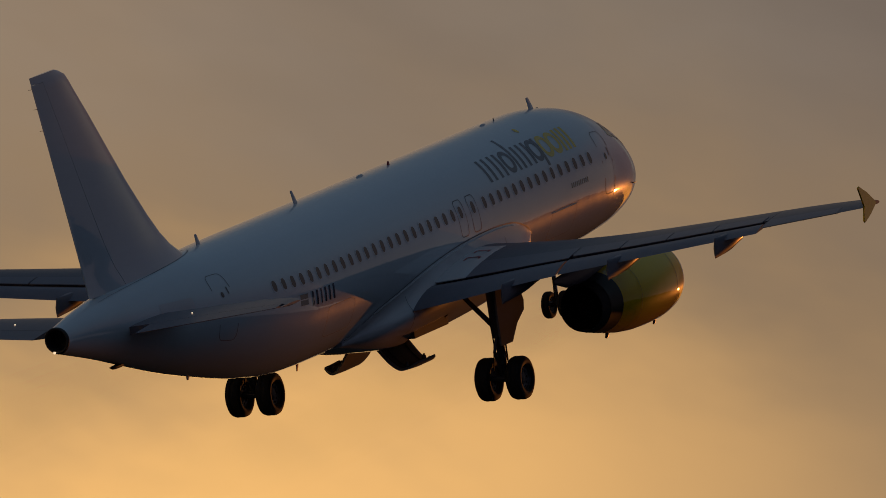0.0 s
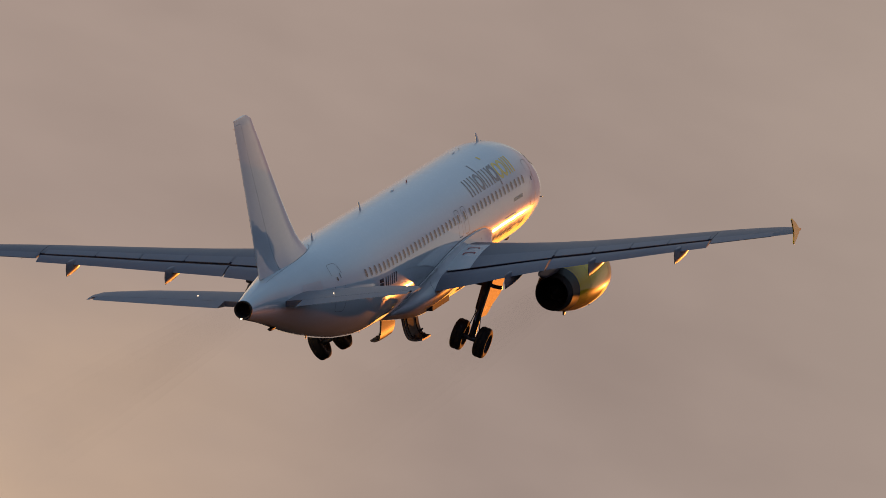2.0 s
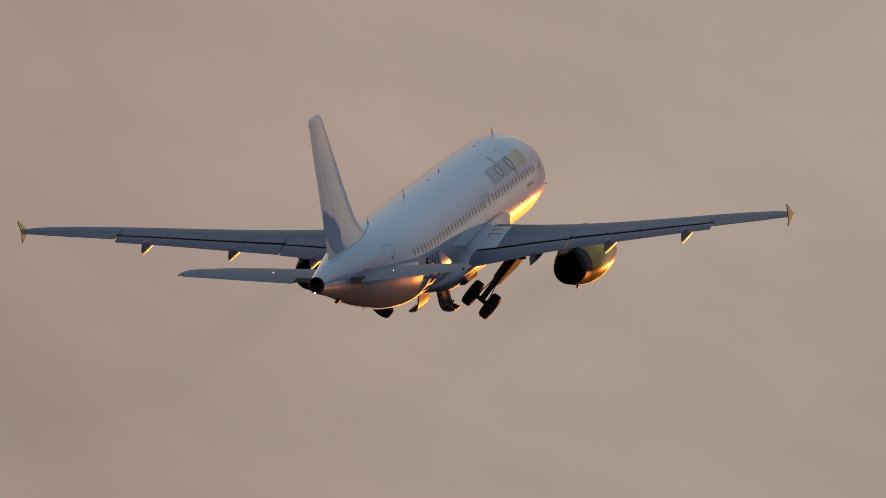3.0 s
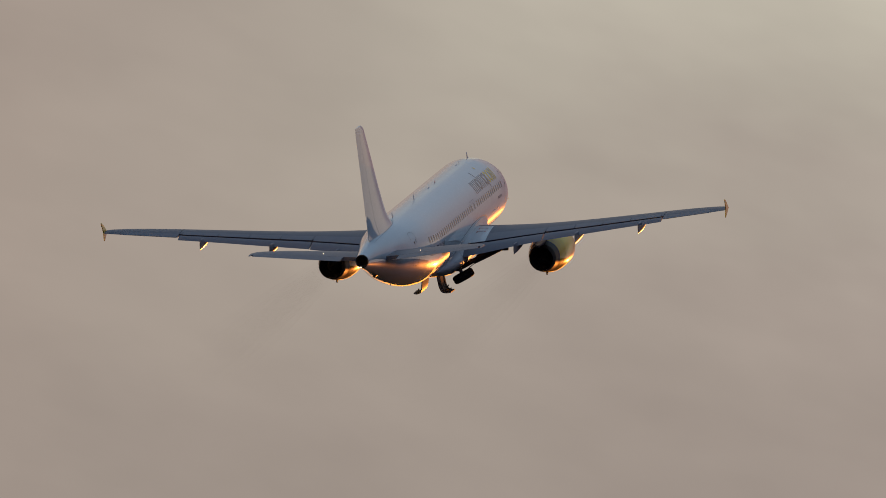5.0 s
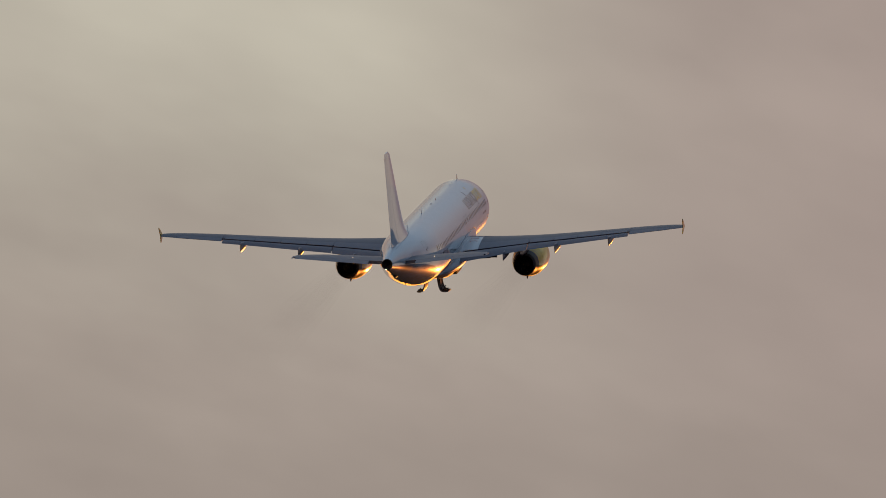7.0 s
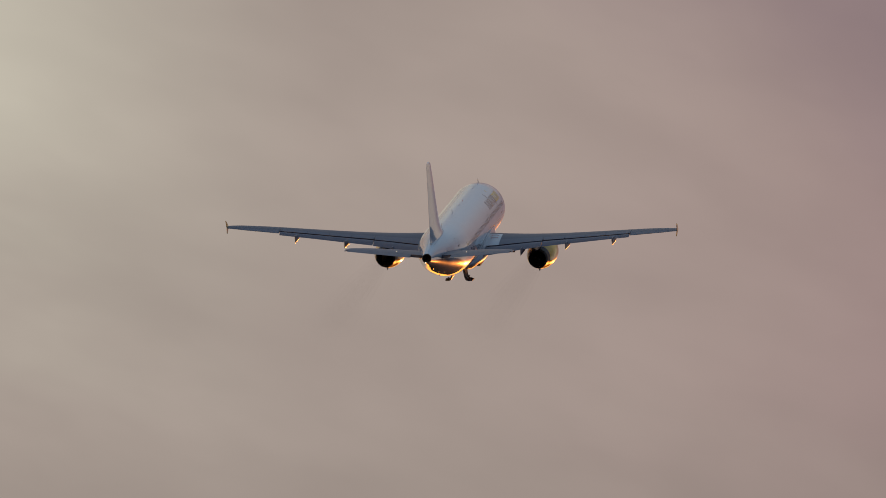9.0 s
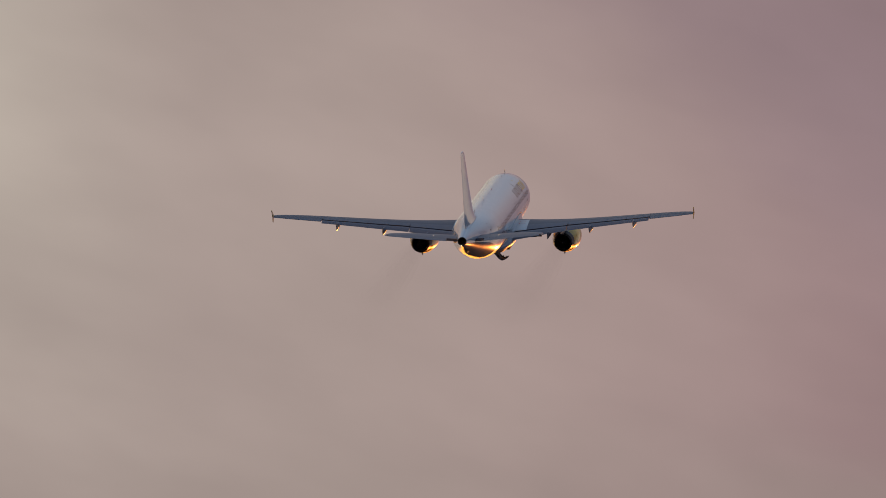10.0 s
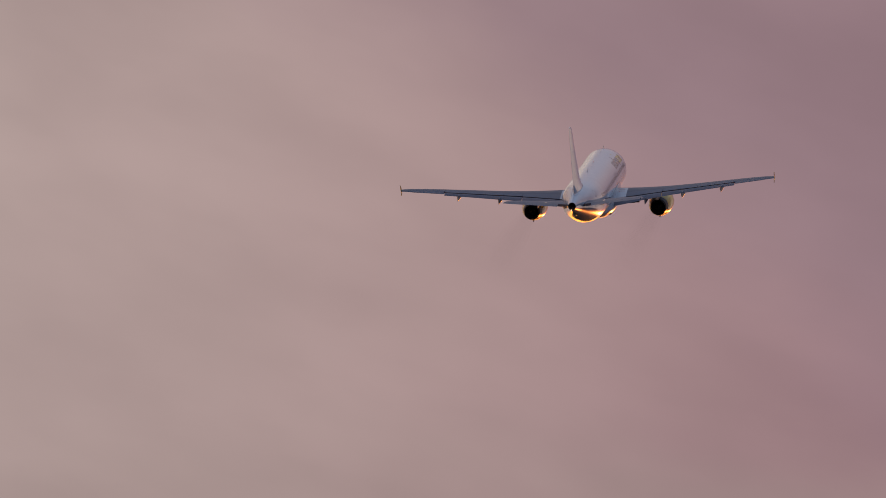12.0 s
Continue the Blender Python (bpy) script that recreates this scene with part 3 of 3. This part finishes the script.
def build_bay_door(plane, side):
    """Curved belly door on a hinge by the keel: opens downwards."""
    hinge = belly(17.5, BAY_A[0] * side)
    hinge.y = 0
    angs = list(range(BAY_A[0], BAY_A[1] + 1, 4))
    sts = [16.52, 16.8, 17.2, 17.6, 18.0, 18.48]
    def skin(s, a, off=0.0):
        """A point of the door: it narrows and curls inwards to its tip."""
        k = (a - angs[0]) / (angs[-1] - angs[0])
        return belly(17.5 + (s - 17.5) * (1 - 0.45 * k ** 3), a * side, off - 0.3 * max(0.0, k - 0.55) ** 2 / 0.2) - hinge
    rings = []
    for s in sts:
        rings.append([skin(s, a) for a in angs] + [skin(s, a, -0.07) for a in angs[::-1]])
    door = part("main_gear_door", loft(rings), SATIN, plane, "curved belly door of the main wheel bay, white paint darkened as in shade")
    door.location = hinge
    bm = bmesh.new()
    loft([[skin(s, a, -0.075) for a in angs[1:-1]] + [skin(s, a, -0.09) for a in angs[-2:0:-1]] for s in (16.65, 17.5, 18.35)], bm)
    part("inner_skin", bm, INNER, door)
    for s in (16.95, 18.05):
        part("rib", loft([[skin(s + d, a, o) for d, o in ((-0.03, -0.09), (0.03, -0.09), (0.03, -0.115), (-0.03, -0.115))] for a in angs[1:-1]]), INNER, door, smooth=False)
    for s, a in ((16.7, 46), (17.15, 60), (18.2, 52)):
        foot = skin(s, a, -0.08)
        part("latch_bracket", tube([foot, foot + (skin(s, a, -0.2) - foot) * 1.1 + Vector((0, 0.04, 0))], [0.05, 0.03], sides=6), STEEL, door)
    part("actuator", tube([belly(17.0, 18 * side, -0.1) - hinge, belly(17.0, 18 * side, -0.75) - hinge + Vector((-0.2 * side, 0, 0))], [0.035, 0.03], sides=8), STEEL, door)
    return door


def build_wheel(leg, at, r, w, outer):
    s = w / 2
    prof = [(-s * 0.75, r * 0.55), (-s * 0.98, r * 0.68), (-s, r * 0.82), (-s * 0.8, r * 0.95), (-s * 0.45, r), (-s * 0.15, r), (-s * 0.12, r * 0.985), (s * 0.12, r * 0.985), (s * 0.15, r), (s * 0.45, r), (s * 0.8, r * 0.95), (s, r * 0.82), (s * 0.98, r * 0.68), (s * 0.75, r * 0.55)]
    bm = turned(prof, "x", 32)
    bmesh.ops.translate(bm, verts=bm.verts, vec=at)
    part("tyre", bm, RUBBER, leg, "worn black tyre")
    bm = turned([(-s * 0.75, r * 0.56), (-s * 0.5, r * 0.5), (-s * 0.35, r * 0.3), (-s * 0.5, r * 0.2), (-s * 0.55, 0.0)], "x", 24)
    turned([(s * 0.75, r * 0.56), (s * 0.5, r * 0.5), (s * 0.35, r * 0.3), (s * 0.5, r * 0.2), (s * 0.55, 0.0)], "x", 24, bm)
    for t in np.linspace(0, 2 * math.pi, 9, endpoint=False):
        for q in (-1, 1):
            c = Vector((q * s * 0.42, r * 0.4 * math.cos(t), r * 0.4 * math.sin(t)))
            tube([c, c + Vector((q * 0.03, 0, 0))], [r * 0.05, r * 0.04], bm, 6)
    bmesh.ops.translate(bm, verts=bm.verts, vec=at)
    part("rim", bm, RIM, leg, "dull metal wheel rim")


GEAR_PIVOT = (3.78, Y(17.68), -1.17)
GEAR_LEN = 2.54


def build_main_gear(plane, side):
    leg = part("main_gear_leg", tube([(0, 0, 0.03), (0, 0, -0.3), (0, -0.02, -1.35), (0, -0.02, -1.4)], [0.24, 0.23, 0.2, 0.16]), STEEL, plane, "grey metal main landing gear leg")
    leg.location = (GEAR_PIVOT[0] * side, GEAR_PIVOT[1], GEAR_PIVOT[2])
    z = -GEAR_LEN
    part("shock_strut", tube([(0, -0.02, -1.38), (0, -0.02, z + 0.05)], [0.125, 0.125]), STEEL, leg, "sliding shock strut tube")
    part("axle", tube([(-0.5, -0.02, z), (0.5, -0.02, z)], [0.1, 0.1]), STEEL, leg)
    bm = tube([(0, -0.14, -1.25), (0, -0.45, -1.72)], [0.05, 0.045], sides=8)
    tube([(0, -0.45, -1.72), (0, -0.12, z + 0.12)], [0.05, 0.045], bm, 8)
    part("torque_link", bm, STEEL, leg)
    bm = bmesh.new()
    for k, (dx, dy, r) in enumerate(((0.12, -0.1, 0.022), (-0.11, -0.12, 0.02), (0.04, 0.17, 0.024))):
        tube([(dx, dy, -0.3), (dx * 1.4, dy * 1.3, -1.0), (dx, dy * 1.5, -1.55), (dx * 2.2, dy, z + 0.25)], [r] * 4, bm, 6)
    part("hydraulic_hose", bm, RUBBER, leg)
    # fixed fairing door carried on the outer side of the leg
    o = 0.16 * side
    outline = [(-0.4, 0.05), (1.1, 0.05), (1.12, -0.38), (1.24, -0.58), (1.2, -0.85), (0.72, -1.12), (0.46, -1.45), (0.4, -1.6), (-0.3, -1.6), (-0.36, -1.1), (-0.4, -0.7)]
    bm = slab([(o + 0.05 * side * (1 - (q / 1.6) ** 2) + 0.06 * side * p, p, q) for p, q in outline], (1, 0, 0), 0.06)
    bmesh.ops.bevel(bm, geom=bm.edges[:], offset=0.015, segments=1, affect="EDGES")
    part("leg_door", bm, SATIN, leg, "fairing door on the gear leg, pale paint darkened as in shade")
    for q in (-1, 1):
        build_wheel(leg, (0.465 * q, -0.02, z), 0.6, 0.45, q)
    return leg


def build_brace(plane, side):
    """Folding side stay between the wing root and the gear leg."""
    brace = part("side_brace", tube([(0, 0, 0), (0.45 * side, 0, -0.5), (0.98 * side, 0, -1.08)], [0.065, 0.075, 0.075], sides=10), STEEL, plane, "dark metal folding side stay")
    brace.location = (2.75 * side, Y(17.58), -1.33)
    return brace


def build_nose_gear(plane):
    leg = part("nose_gear_leg", tube([(0, 0, 0.2), (0, 0, -1.1), (0, 0, -1.12)], [0.12, 0.11, 0.09]), STEEL, plane, "grey metal nose landing gear leg")
    leg.location = (0, Y(5.2), -1.65)
    part("shock_strut", tube([(0, 0, -1.1), (0, 0, -2.0)], [0.065, 0.065]), BARE, leg)
    part("axle", tube([(-0.3, 0, -2.0), (0.3, 0, -2.0)], [0.06, 0.06]), STEEL, leg)
    part("drag_brace", tube([(0, 0.05, -0.8), (0, 0.7, 0.0)], [0.05, 0.05], sides=8), STEEL, leg)
    for q in (-1, 1):
        build_wheel(leg, (0.25 * q, 0, -2.0), 0.385, 0.23, q)
    for q in (-1, 1):
        bm = slab([(q * 0.42, y, z) for y, z in ((-0.35, -0.36), (0.55, -0.4), (0.5, -0.95), (-0.3, -0.9))], (1, 0, 0), 0.03)
        part("nose_gear_door", bm, WHITE, plane, "small open nose gear door").location = (0, Y(5.2), -1.65)
    return leg


def build_engine(plane, side):
    x, z = 5.75, -2.12
    prof = [(16.42, 0.0), (16.0, 0.3), (15.2, 0.38), (15.2, 0.55), (15.9, 0.61), (16.38, 0.6), (16.42, 0.63), (16.38, 0.655), (15.7, 0.79)]
    outer = [(15.7, 0.792), (15.2, 0.9), (14.6, 1.01), (13.9, 1.09), (13.1, 1.12), (12.4, 1.12), (11.95, 1.085), (11.6, 1.03)]
    lip = [(11.6, 1.032), (11.46, 0.985), (11.4, 0.93), (11.42, 0.87), (11.55, 0.83)]
    inner = [(11.55, 0.83), (11.8, 0.8), (12.3, 0.8), (12.35, 0.3), (12.1, 0.12), (11.95, 0.0)]
    def ring(profile):
        bm = turned([(Y(s), r) for s, r in profile], "y", 40)
        bmesh.ops.translate(bm, verts=bm.verts, vec=(x * side, 0, z))
        return bm
    nac = part("engine_nacelle", ring(outer), YELLOW, plane, "glossy yellow engine nacelle")
    part("nozzle", ring(prof), SOOT, nac, "sooty dark exhaust nozzle")
    part("nozzle_sleeve", ring([(16.05, 0.735), (15.69, 0.803), (15.45, 0.855)]), SLEEVE, nac, "dark bare metal band before the nozzle")
    part("intake_lip", ring(lip), BARE, nac, "polished metal intake lip")
    part("intake_duct", ring(inner), STEEL, nac)
    # pylon
    rings = []
    for s, w, lo, hi in ((11.9, 0.03, 1.02, 1.1), (12.6, 0.16, 1.0, 1.35), (13.6, 0.22, 0.98, 1.5), (14.8, 0.24, 0.85, 1.45), (16.0, 0.2, 0.68, 1.3), (17.2, 0.12, 0.72, 1.15), (18.0, 0.02, 0.95, 1.1)):
        rings.append([(x * side + w * math.cos(t), Y(s), z + (lo + hi) / 2 + (hi - lo) / 2 * math.copysign(abs(math.sin(t)) ** 0.6, math.sin(t))) for t in np.linspace(0, 2 * math.pi, 16, endpoint=False)])
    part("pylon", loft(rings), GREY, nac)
    # strake, drain mast and latch line
    bm = slab([(x * side - 0.85 * side, Y(12.4), z + 0.78), (x * side - 0.85 * side, Y(13.3), z + 0.78), (x * side - 1.05 * side, Y(13.3), z + 1.05), (x * side - 0.98 * side, Y(12.9), z + 0.97)], (0.7 * side, 0, 0.7), 0.02)
    part("strake", bm, YELLOW, nac)
    part("drain_mast", tube([(x * side, Y(14.9), z - 0.97), (x * side, Y(15.0), z - 1.06)], [0.06, 0.04], sides=8), STEEL, nac)
    part("intake_drain", tube([(x * side + 0.2, Y(12.0), z - 1.06), (x * side + 0.2, Y(12.15), z - 1.2)], [0.05, 0.03], sides=8), STEEL, nac)
    for s in (12.25, 14.55):
        r = 1.123 if s < 13 else 1.045
        part("cowl_seam", ring([(s - 0.008, r), (s + 0.008, r)]), SOOT, nac)
    return nac


def tail_section(le, chord, thick, place, n=10, u0=0.0, u1=1.0):
    us = [u0 + (u1 - u0) * (1 - math.cos(t)) / 2 for t in np.linspace(0, math.pi, n)]
    up = [(le + u * chord, foil(min(u, 0.99)) * thick * chord) for u in us]
    return [place(s, h) for s, h in up] + [place(s, -h) for s, h in (up[::-1] if u0 > 0 else up[:0:-1])]


FIN_LE = smooth_line([1.2, 2.0, 2.5, 3.2, 7.4, 7.85, 8.02], [28.0, 29.05, 29.88, 30.67, 34.3, 34.72, 35.25])
FIN_TE = smooth_line([1.2, 2.05, 8.02], [34.75, 34.98, 36.75])


def build_fin(plane):
    zs = [1.2, 1.8, 2.1, 2.4, 2.8, 3.4, 4.5, 5.5, 6.5, 7.3, 7.6, 7.8, 7.94, 8.01]
    def ring(z, u0, u1):
        le, te = FIN_LE(z), FIN_TE(z)
        thick = 0.1 + 0.05 * max(0, 2.6 - z)
        return tail_section(le, te - le, thick * (1 if z < 7.9 else 0.6), lambda s, h: Vector((h, Y(s), z)), 14, u0, u1)
    fin = part("vertical_stabilizer", loft([ring(z, 0, 0.698) for z in zs]), WHITE, plane, "white painted tail fin")
    part("rudder", loft([ring(z, 0.702, 1.0) for z in zs if 1.8 <= z <= 7.81]), WHITE, fin)
    part("fin_cap", loft([ring(z, 0.70, 0.99) for z in (7.806, 7.94, 8.01)]), WHITE, fin)
    for z, d in ((7.7, 0.0), (7.15, 0.0), (6.55, 0.0)):
        p = Vector((0, Y(FIN_TE(z)) + d, z))
        part("static_wick", tube([p, p + Vector((0, -0.2, 0.02))], [0.009, 0.005], sides=5), RUBBER, fin)
    return fin


S_LE = smooth_line([0, 0.6, 6.0, 6.22], [31.3, 31.7, 34.75, 35.2])
S_TE = smooth_line([0, 0.6, 6.22], [35.2, 35.35, 36.35])
S_Z = smooth_line([0, 6.22], [0.70, 1.42])


def build_stabilizer(plane, side):
    xs = [0.2, 0.6, 1.5, 3, 4.5, 5.6, 6.0, 6.15, 6.22]
    def ring(x, u0, u1):
        le, te = S_LE(x), S_TE(x)
        def place(s, h):
            return Vector((x, Y(s), S_Z(x) + h + STAB_TRIM * (s - 33.5)))
        return tail_section(le, te - le, 0.1 if x < 6.1 else 0.05, place, 12, u0, u1)
    stab = part("horizontal_stabilizer", mirror(loft([ring(x, 0, 0.7) for x in xs]), side), GREY, plane, "pale grey tailplane in a shaded tone")
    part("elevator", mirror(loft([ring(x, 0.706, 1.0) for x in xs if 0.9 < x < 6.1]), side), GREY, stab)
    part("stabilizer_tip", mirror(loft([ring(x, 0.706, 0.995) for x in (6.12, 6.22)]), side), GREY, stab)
    p = Vector((2.6, Y(34.2), S_Z(2.6) + STAB_TRIM * 0.7 + 0.15))
    bm = turned([(0.0, 0.0), (-0.02, 0.016), (-0.04, 0.018), (-0.05, 0.0)], "y", 10)
    bmesh.ops.translate(bm, verts=bm.verts, vec=p)
    part("logo_light", mirror(bm, side), LAMP, stab, "small lit lamp")
    # dark gap plate at the root
    bm = loft([[girth(st, v, 1, 0.01) for v in np.linspace(0.05, 0.8, 7)] for st in np.linspace(31.3, 32.8, 8)], closed=False)
    part("root_plate", mirror(bm, side), FAIR, stab, "grey rubbing plate at the tailplane root")
    return stab


STAB_TRIM = 0.02


def blade(st, height, chord, lean, name, hull, mat=None, low=False, x=0.0):
    z = (TOP(st) - 0.03) if not low else (min(BOTTOM(st), F_LOW(st) if 10 < st < 22.0 else 9) + 0.03)
    k = -1 if low else 1
    rings = []
    for u, c in ((0, 1.0), (0.5, 0.8), (0.9, 0.58), (1.0, 0.42)):
        mid = Y(st) - lean * u
        rings.append([(x + 0.09 * c * chord * math.sin(t), mid + chord * c / 2 * math.cos(t), z + k * height * u) for t in np.linspace(0, 2 * math.pi, 12, endpoint=False)])
    return part(name, loft(rings), mat or FAIR, hull)


def build_details(hull):
    blade(5.27, 0.38, 0.34, 0.22, "blade_antenna", hull)
    blade(21.5, 0.41, 0.26, 0.22, "blade_antenna", hull)
    blade(27.9, 0.32, 0.26, 0.12, "blade_antenna", hull)
    blade(7.9, 0.12, 0.1, 0.02, "small_antenna", hull, INK)
    blade(8.7, 0.07, 0.5, 0.0, "antenna_plate", hull)
    blade(17.2, 0.08, 0.6, 0.0, "antenna_plate", hull)
    blade(4.9, 0.04, 0.3, 0.0, "antenna_plate", hull, INK)
    blade(15.25, 0.13, 0.2, 0.0, "beacon", hull, RED)
    blade(22.7, 0.3, 0.2, 0.1, "drain_mast", hull, RED, low=True)
    blade(29.6, 0.12, 0.26, 0.03, "drain_mast", hull, FAIR, low=True)
    blade(33.6, 0.08, 1.3, 0.1, "tail_bumper", hull, STEEL, low=True)
    blade(6.6, 0.3, 0.3, 0.15, "belly_antenna", hull, FAIR, low=True)
    for side in (1, -1):
        for s, v in ((2.4, -0.5),):
            p = girth(s, v, side, 0.0)
            q = girth(s, v, side, 0.06)
            part("air_probe", tube([p, q, q + Vector((0, 0.16, 0))], [0.018, 0.015, 0.01], sides=8), STEEL, hull)


plane = tagged(new("airliner"), "white twin-engined jet airliner with yellow nacelles climbing after take-off", "airliner")
hull = build_fuselage(plane)
build_markings(hull)
build_details(hull)
build_belly(plane)
for side in (1, -1):
    build_wing(plane, side)
for side in (1, -1):
    build_engine(plane, side)
build_fin(plane)
for s in (1, -1):
    build_stabilizer(plane, s)
DOORS = [build_bay_door(plane, s) for s in (1, -1)]
LEGS = [build_main_gear(plane, s) for s in (1, -1)]
BRACES = [build_brace(plane, s) for s in (1, -1)]
NOSE = build_nose_gear(plane)

# ---- the ground, below the view ----
bm = bmesh.new()
bmesh.ops.create_grid(bm, x_segments=40, y_segments=40, size=40000)
ground = part("ground", bm, GROUND)
tagged(ground, "dark flat coastal ground reaching the horizon", kind="structure")


BIRD_PATH = [
    (0, 94.20, 330.45, 59.77),
    (8, -0.68, 325.80, 58.77),
    (10.3, -27.96, 324.46, 55.77),
    (10.5, -30.33, 324.34, 54.82),
    (10.7, -33.27, 324.10, 54.29),
    (10.9, -36.00, 323.74, 54.61),
    (11.1, -38.69, 323.43, 54.75),
    (11.3, -41.47, 323.19, 54.43),
    (11.4, -43.19, 323.07, 54.03),
    (11.5, -44.28, 323.00, 53.81),
    (12, -51.29, 322.54, 52.25),
]
NEAR_BIRD_PATH = [
    (0, -10.90, 263.63, 40.98),
    (3.2, -56.43, 251.13, 38.98),
    (3.5, -60.70, 249.96, 39.66),
    (12, -181.65, 216.76, 45.66),
]


def build_bird(label, span):
    """A small dark bird: x to its right, y forward."""
    bird = tagged(new("bird"), label, "bird", "birds crossing the sky")
    k = span / 0.4
    prof = [(0.1, 0.0), (0.09, 0.012), (0.06, 0.024), (0.02, 0.03), (-0.03, 0.026), (-0.07, 0.014), (-0.1, 0.004)]
    part("body", turned([(a * k, r * k) for a, r in prof], "y", 12), FEATHER, bird)
    part("tail", slab([(-0.012 * k, -0.08 * k, 0), (0.012 * k, -0.08 * k, 0), (0.03 * k, -0.15 * k, 0), (0, -0.125 * k, 0), (-0.03 * k, -0.15 * k, 0)], (0, 0, 1), 0.004 * k), FEATHER, bird)
    for s in (1, -1):
        rings = []
        for u, y, c in ((0.0, 0.045, 0.075), (0.35, 0.06, 0.065), (0.7, 0.03, 0.045), (1.0, -0.045, 0.01)):
            x, z = s * (0.015 + 0.185 * u) * k, (0.02 * math.sin(u * 2.2)) * k
            rings.append([(x, y * k, z), (x, (y - c * 0.4) * k, z + 0.006 * k), (x, (y - c) * k, z), (x, (y - c * 0.4) * k, z - 0.003 * k)])
        part("wing", loft(rings), FEATHER, bird)
    return bird


def build_exhaust_trail(plane, side):
    """Faint sooty haze behind an engine: thin nested cones."""
    for r0, r1 in ((0.3, 0.8), (0.45, 1.3), (0.6, 1.9)):
        bm = tube([(5.76 * side, 0.5 - d, -2.12) for d in (0, 6, 14, 24, 36, 50)], [r0 + (r1 - r0) * u for u in (0, 0.2, 0.42, 0.62, 0.82, 1)], sides=20, caps=False)
        ob = part("exhaust_haze", bm, HAZE, plane, "faint brown exhaust haze")
        ob.visible_shadow = False


for s in (1, -1):
    build_exhaust_trail(plane, s)
FAR_BIRD = build_bird("small dark bird crossing the pink evening sky", 0.32)
NEAR_BIRD = build_bird("dark bird gliding past under the aeroplane", 0.42)


def heading(rows):
    """Poses along a path, turned the way it goes."""
    out = []
    for i, (t, *p) in enumerate(rows):
        a, b = Vector(rows[max(i - 1, 0)][1:]), Vector(rows[min(i + 1, len(rows) - 1)][1:])
        d = b - a
        out.append((t, pose(*p, math.degrees(math.atan2(d.z, d.to_2d().length)), 0, math.degrees(math.atan2(-d.x, d.y)))))
    return out


def motions():
    walk(FAR_BIRD, heading(BIRD_PATH))
    walk(NEAR_BIRD, heading(NEAR_BIRD_PATH))
    walk(plane, [(t, pose(*p)) for t, *p in FLIGHT])
    # main gear folds inwards, right leg a little behind the left
    for leg, side, turns in ((LEGS[0], 1, GEAR_R), (LEGS[1], -1, GEAR_L)):
        x, y, z = leg.location
        walk(leg, [(t, pose(x, y, z, 0, a * side, 0)) for t, a in turns])
    for brace, side, turns in ((BRACES[0], 1, GEAR_R), (BRACES[1], -1, GEAR_L)):
        x, y, z = brace.location
        walk(brace, [(t, pose(x, y, z, 0, -side * min(a * 1.6, 47), 0)) for t, a in turns])
    x, y, z = NOSE.location
    walk(NOSE, [(t, pose(x, y, z, a, 0, 0)) for t, a in NOSE_TURN])
    for door, side, turns in ((DOORS[0], 1, DOOR_R), (DOORS[1], -1, DOOR_L)):
        x, y, z = door.location
        walk(door, [(t, pose(x, y, z, 0, a * side, 0)) for t, a in turns])


GEAR_R = [(0, 0), (0.7, 0), (1.0, 2), (1.5, 12), (2.0, 21.5), (2.5, 31), (3.2, 43), (4.8, 62), (5.5, 72), (6.2, 87), (12, 88)]
GEAR_L = [(0, 0), (0.7, 0), (1.0, 2), (1.5, 13), (2.0, 25), (2.5, 36), (3.2, 48), (4.5, 75), (5.0, 86), (5.3, 88), (12, 88)]
NOSE_TURN = [(0, 0), (0.5, 0), (0.9, 12), (1.3, 40), (1.8, 72), (2.4, 95), (12, 95)]
DOOR_R = [(0, 54), (0.3, 64), (0.6, 75), (0.9, 82), (1.2, 84), (9.5, 84), (9.8, 68), (10.1, 48), (10.4, 26), (10.7, 8), (11.0, 0), (12, 0)]
DOOR_L = [(0, 54), (0.3, 64), (0.6, 75), (0.9, 82), (1.2, 84), (9.3, 84), (9.6, 62), (9.8, 40), (10.1, 14), (10.3, 0), (12, 0)]
motions()
